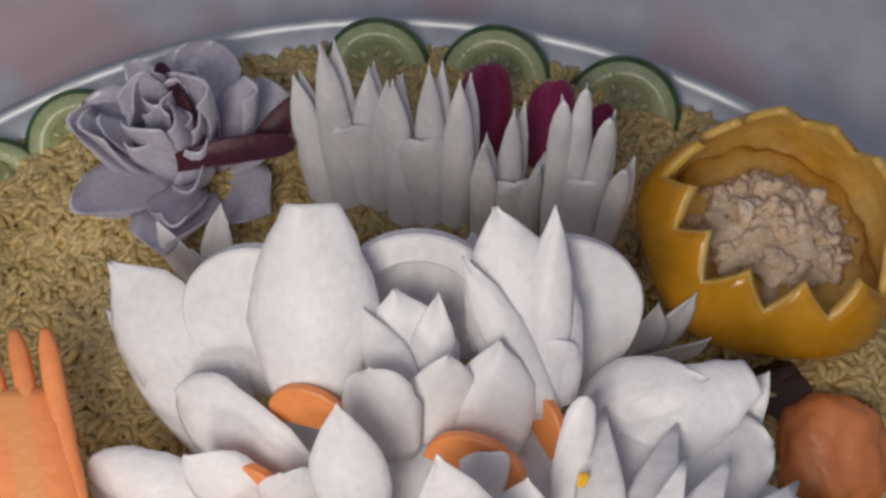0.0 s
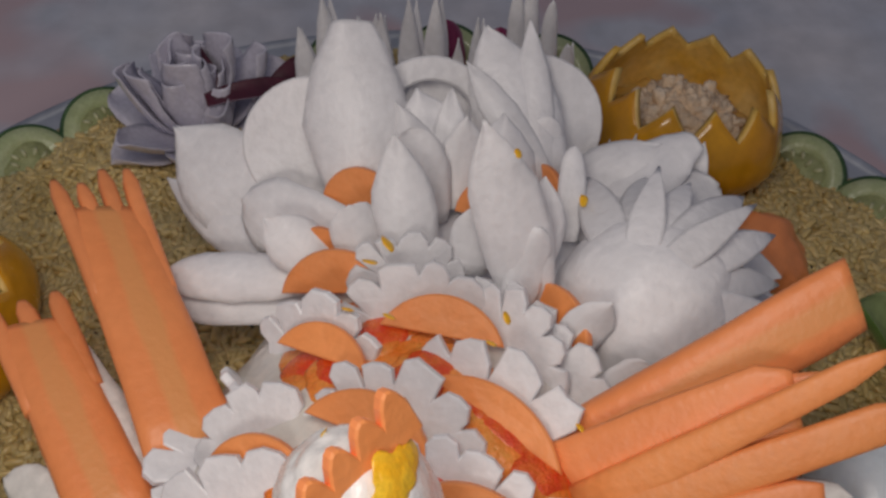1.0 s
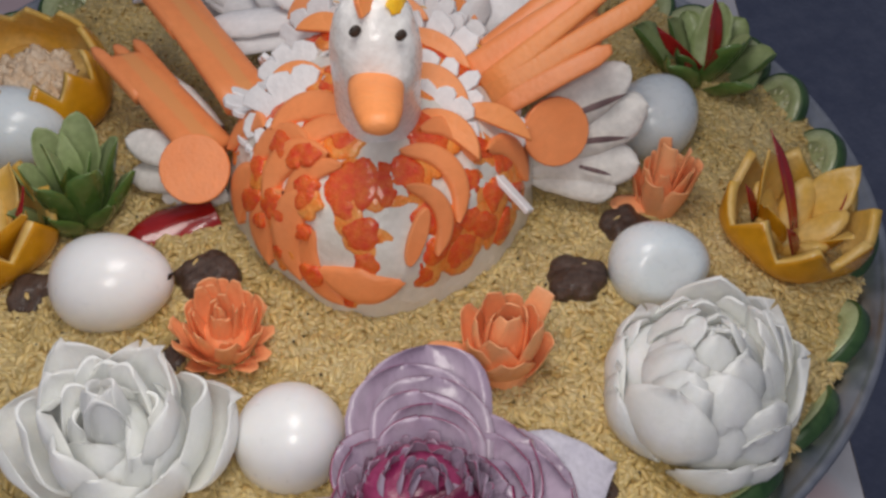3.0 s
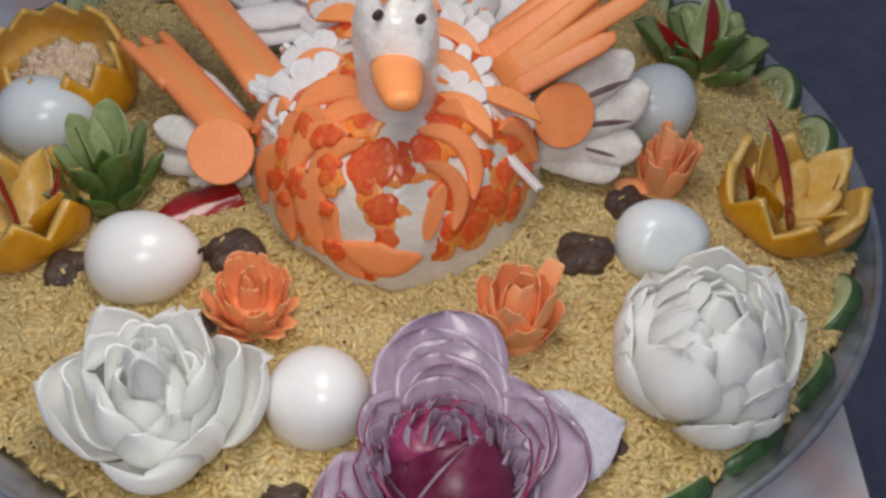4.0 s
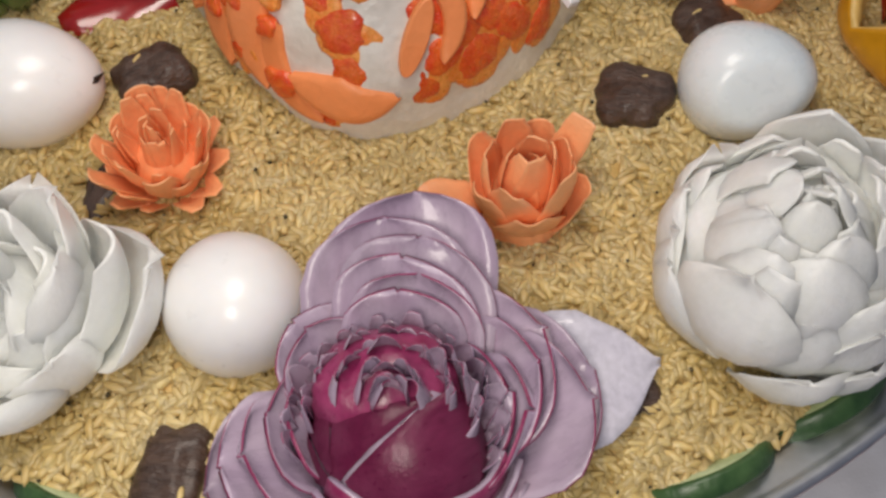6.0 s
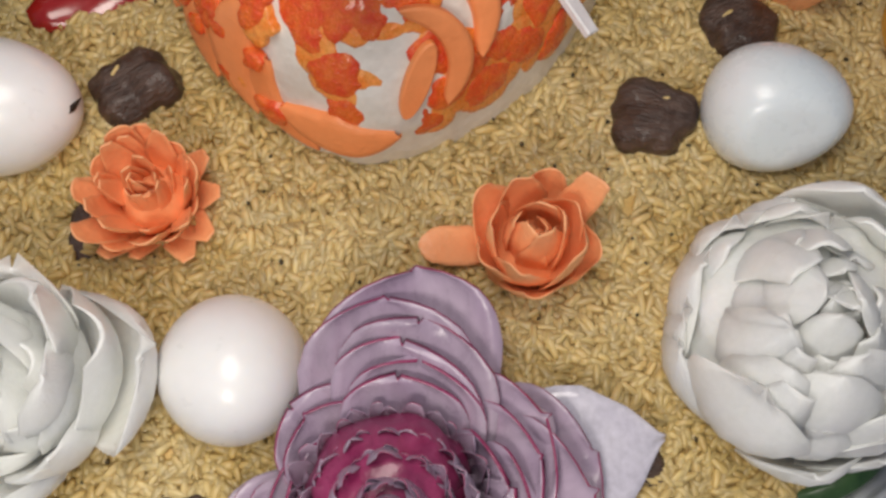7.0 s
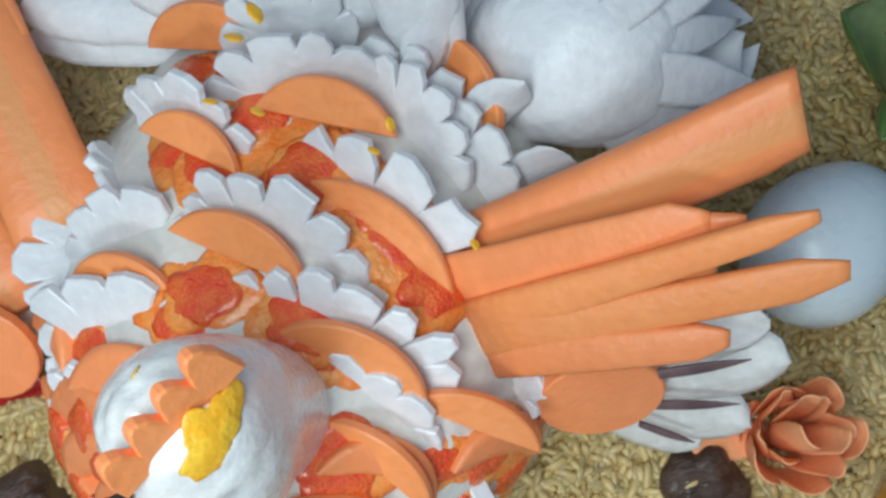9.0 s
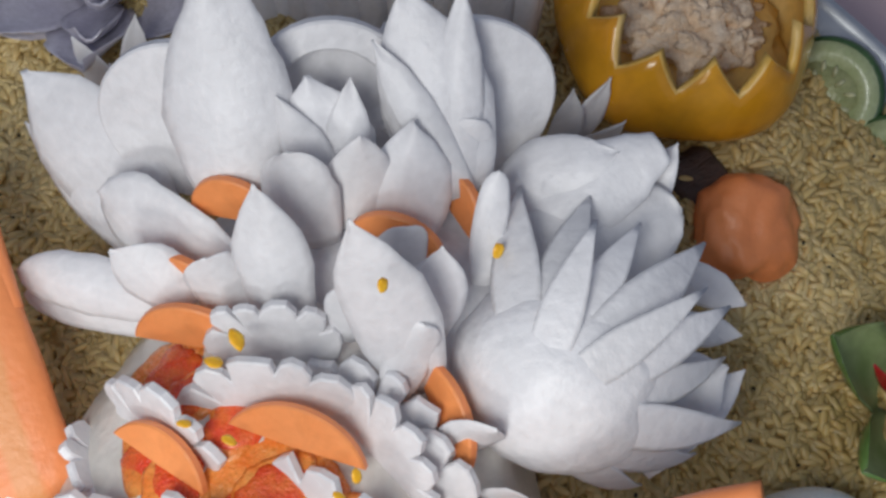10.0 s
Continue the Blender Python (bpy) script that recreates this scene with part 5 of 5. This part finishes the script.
for k, (lo, hi, ga, gb) in enumerate(cuts):
    bm = bmesh.new()
    grid = []
    for i, (r, z) in enumerate(BULB[1:]):
        u = i / 6
        grid.append([bm.verts.new((r * math.cos(radians(t)), r * math.sin(radians(t)), z)) for t in np.linspace(lo + ga * u + 4 * noise.noise(Vector((k, u * 3, 0))), hi - gb * u + 4 * noise.noise(Vector((k, u * 3, 5))), 10)])
    for p, q in zip(grid, grid[1:]):
        for i in range(9):
            bm.faces.new((p[i], p[i + 1], q[i + 1], q[i]))
    bmesh.ops.solidify(bm, geom=bm.faces[:], thickness=0.0018)
    bmesh.ops.recalc_face_normals(bm, faces=bm.faces)
    finish("bulb_segment", bm, PURPLE, e, m=TILTED @ pose(0, 0, 0, random.uniform(-3, 3), random.uniform(-3, 3), 0))
LM = [LILAC, LILAC, PURPLE]
rnd = random.Random(19)
# azimuth, reach, width, layers, tilt of the outermost and innermost
for a, reach, W, n, t0, t1 in ((72, 0.064, 0.058, 6, 60, 44), (0, 0.050, 0.056, 6, 72, 38), (126, 0.040, 0.036, 4, 54, 40), (176, 0.047, 0.050, 5, 78, 48)):
    for j in range(n):
        k = j / max(1, n - 1)
        L = reach * (1 - 0.50 * k) * rnd.uniform(0.95, 1.05)
        m = pose(0.003, -0.004, 0.005 + 0.006 * k, 0, 0, a - 90 + rnd.uniform(-12, 12)) @ pose(rnd.uniform(-0.003, 0.003), 0.013 + 0.004 * k, 0, -(t0 + (t1 - t0) * k), 0, rnd.uniform(-7, 7))
        finish("onion_layer", petal_bm(L, W * (1 - 0.34 * k), 0.55, -0.35, 0.0013, "round", 0.62, 14, 12, j + int(a), 0.05, True, 0.015), LM, e, m=m)
# bowls of skin under the bulb, their pale cut edges upward
for j, (R, half, top) in enumerate(((0.0290, 62, 22), (0.0325, 64, 6), (0.0360, 58, -6), (0.0395, 50, -16), (0.0425, 42, -25))):
    bm = bmesh.new()
    rows = []
    for i in range(7):
        el = radians(-58 + (top + 58) * i / 6)
        row = []
        for t in range(15):
            az = radians(264 + half * (t / 7 - 1))
            s = 1 + 0.03 * noise.noise(Vector((t * 0.3, i * 0.3, j)))
            d = Vector((math.cos(az) * math.cos(el), math.sin(az) * math.cos(el), math.sin(el + 0.10 * math.sin(t * 0.9 + j) * i / 6)))
            row.append([bm.verts.new(d * (R * s - th)) for th in (0, 0.0018)])
        rows.append(row)
    for p, q in zip(rows, rows[1:]):
        for t in range(14):
            bm.faces.new((p[t][0], p[t + 1][0], q[t + 1][0], q[t][0])).material_index = 0
            bm.faces.new((p[t][1], q[t][1], q[t + 1][1], p[t + 1][1])).material_index = 1
        for t in (0, 14):
            bm.faces.new((p[t][0], q[t][0], q[t][1], p[t][1])).material_index = 1
    for row in (rows[0], rows[-1]):
        for t in range(14):
            bm.faces.new((row[t][0], row[t + 1][0], row[t + 1][1], row[t][1])).material_index = 1
    bmesh.ops.recalc_face_normals(bm, faces=bm.faces)
    finish("onion_layer", bm, [PURPLE, LILAC], e, m=pose(0.005, -0.006, 0.020))
# short cut ends packed against the bulb
finish("onion_layer", blob_bm(0.0225, 0.0190, 0.0215, 0.10, 90, 12, 4), PURPLE, e, m=pose(0.001, 0.005, 0.0250))
for ring, (lo, hi, step, r0, r1, z0, top) in enumerate(((-35, 180, 11, 0.027, 0.031, 0.014, 0.034), (-25, 170, 11, 0.024, 0.024, 0.022, 0.043), (-10, 158, 12, 0.019, 0.017, 0.030, 0.050), (10, 140, 16, 0.012, 0.009, 0.036, 0.054), (30, 150, 20, 0.007, 0.004, 0.036, 0.053))):
    for a in range(lo, hi, step):
        c, s_ = math.cos(radians(a)), math.sin(radians(a))
        leaf(e, (r0 * c, -0.005 + r0 * s_, z0), (r1 * c, -0.005 + r1 * s_, top + rnd.uniform(-0.005, 0.002)), rnd.uniform(0.010, 0.017), (c, s_, -0.2), "round" if a % 2 else "blunt", 1.2, rnd.uniform(-0.5, 0.4), 0.0015, LM, "onion_layer", 0.75, a + ring)
leaf(e, (0.020, 0.002, 0.008), (0.080, -0.002, 0.017), 0.046, (0, 0.2, -1), "point", 0.5, 0.1, 0.002, [PALE, PALE, PURPLE], "onion_layer", 0.7)

# drops of yellow sauce on the slices
rnd = random.Random(77)
for x, y, z, s in ((0.042, 0.049, 0.166, 1.0), (0.001, 0.021, 0.136, 1.0), (0.032, 0.010, 0.143, 1.0), (0.047, -0.018, 0.128, 1.0), (0.004, 0.045, 0.139, 1.6), (-0.002, 0.040, 0.138, 1.3), (-0.010, 0.026, 0.135, 1.0), (0.027, 0.006, 0.138, 0.9), (-0.028, 0.066, 0.112, 1.2), (0.070, 0.066, 0.124, 1.2)):
    finish("sauce_drop", blob_bm(0.0019 * s, 0.0014 * s, 0.0004, 0.4, 400, int(x * 1e4), 2), YOLK, bird, m=INV @ pose(x, y, z, 35, rnd.uniform(-20, 20), rnd.uniform(0, 180)))

# small scraps of turnip between the tail petals and the back
for k, (base, tip, W) in enumerate((((0.040, 0.030, 0.116), (0.050, 0.046, 0.136), 0.014), ((0.052, 0.016, 0.110), (0.066, 0.020, 0.130), 0.016), ((0.058, 0.000, 0.104), (0.074, 0.002, 0.122), 0.014), ((0.030, 0.046, 0.118), (0.034, 0.058, 0.138), 0.016), ((0.000, 0.056, 0.114), (-0.006, 0.068, 0.132), 0.018),
                                    ((-0.014, 0.060, 0.112), (-0.030, 0.076, 0.124), 0.020), ((0.044, 0.060, 0.116), (0.046, 0.072, 0.134), 0.014), ((0.034, 0.078, 0.114), (0.036, 0.096, 0.138), 0.018), ((0.060, 0.084, 0.112), (0.066, 0.102, 0.128), 0.016))):
    leaf(bird, INV @ Vector(base), INV @ Vector(tip), W, (0.1, -0.6, 0.6), "point" if k % 2 else "round", 0.5, 0.3, 0.002, None, "tail_petal", 0.6, 90 + k)
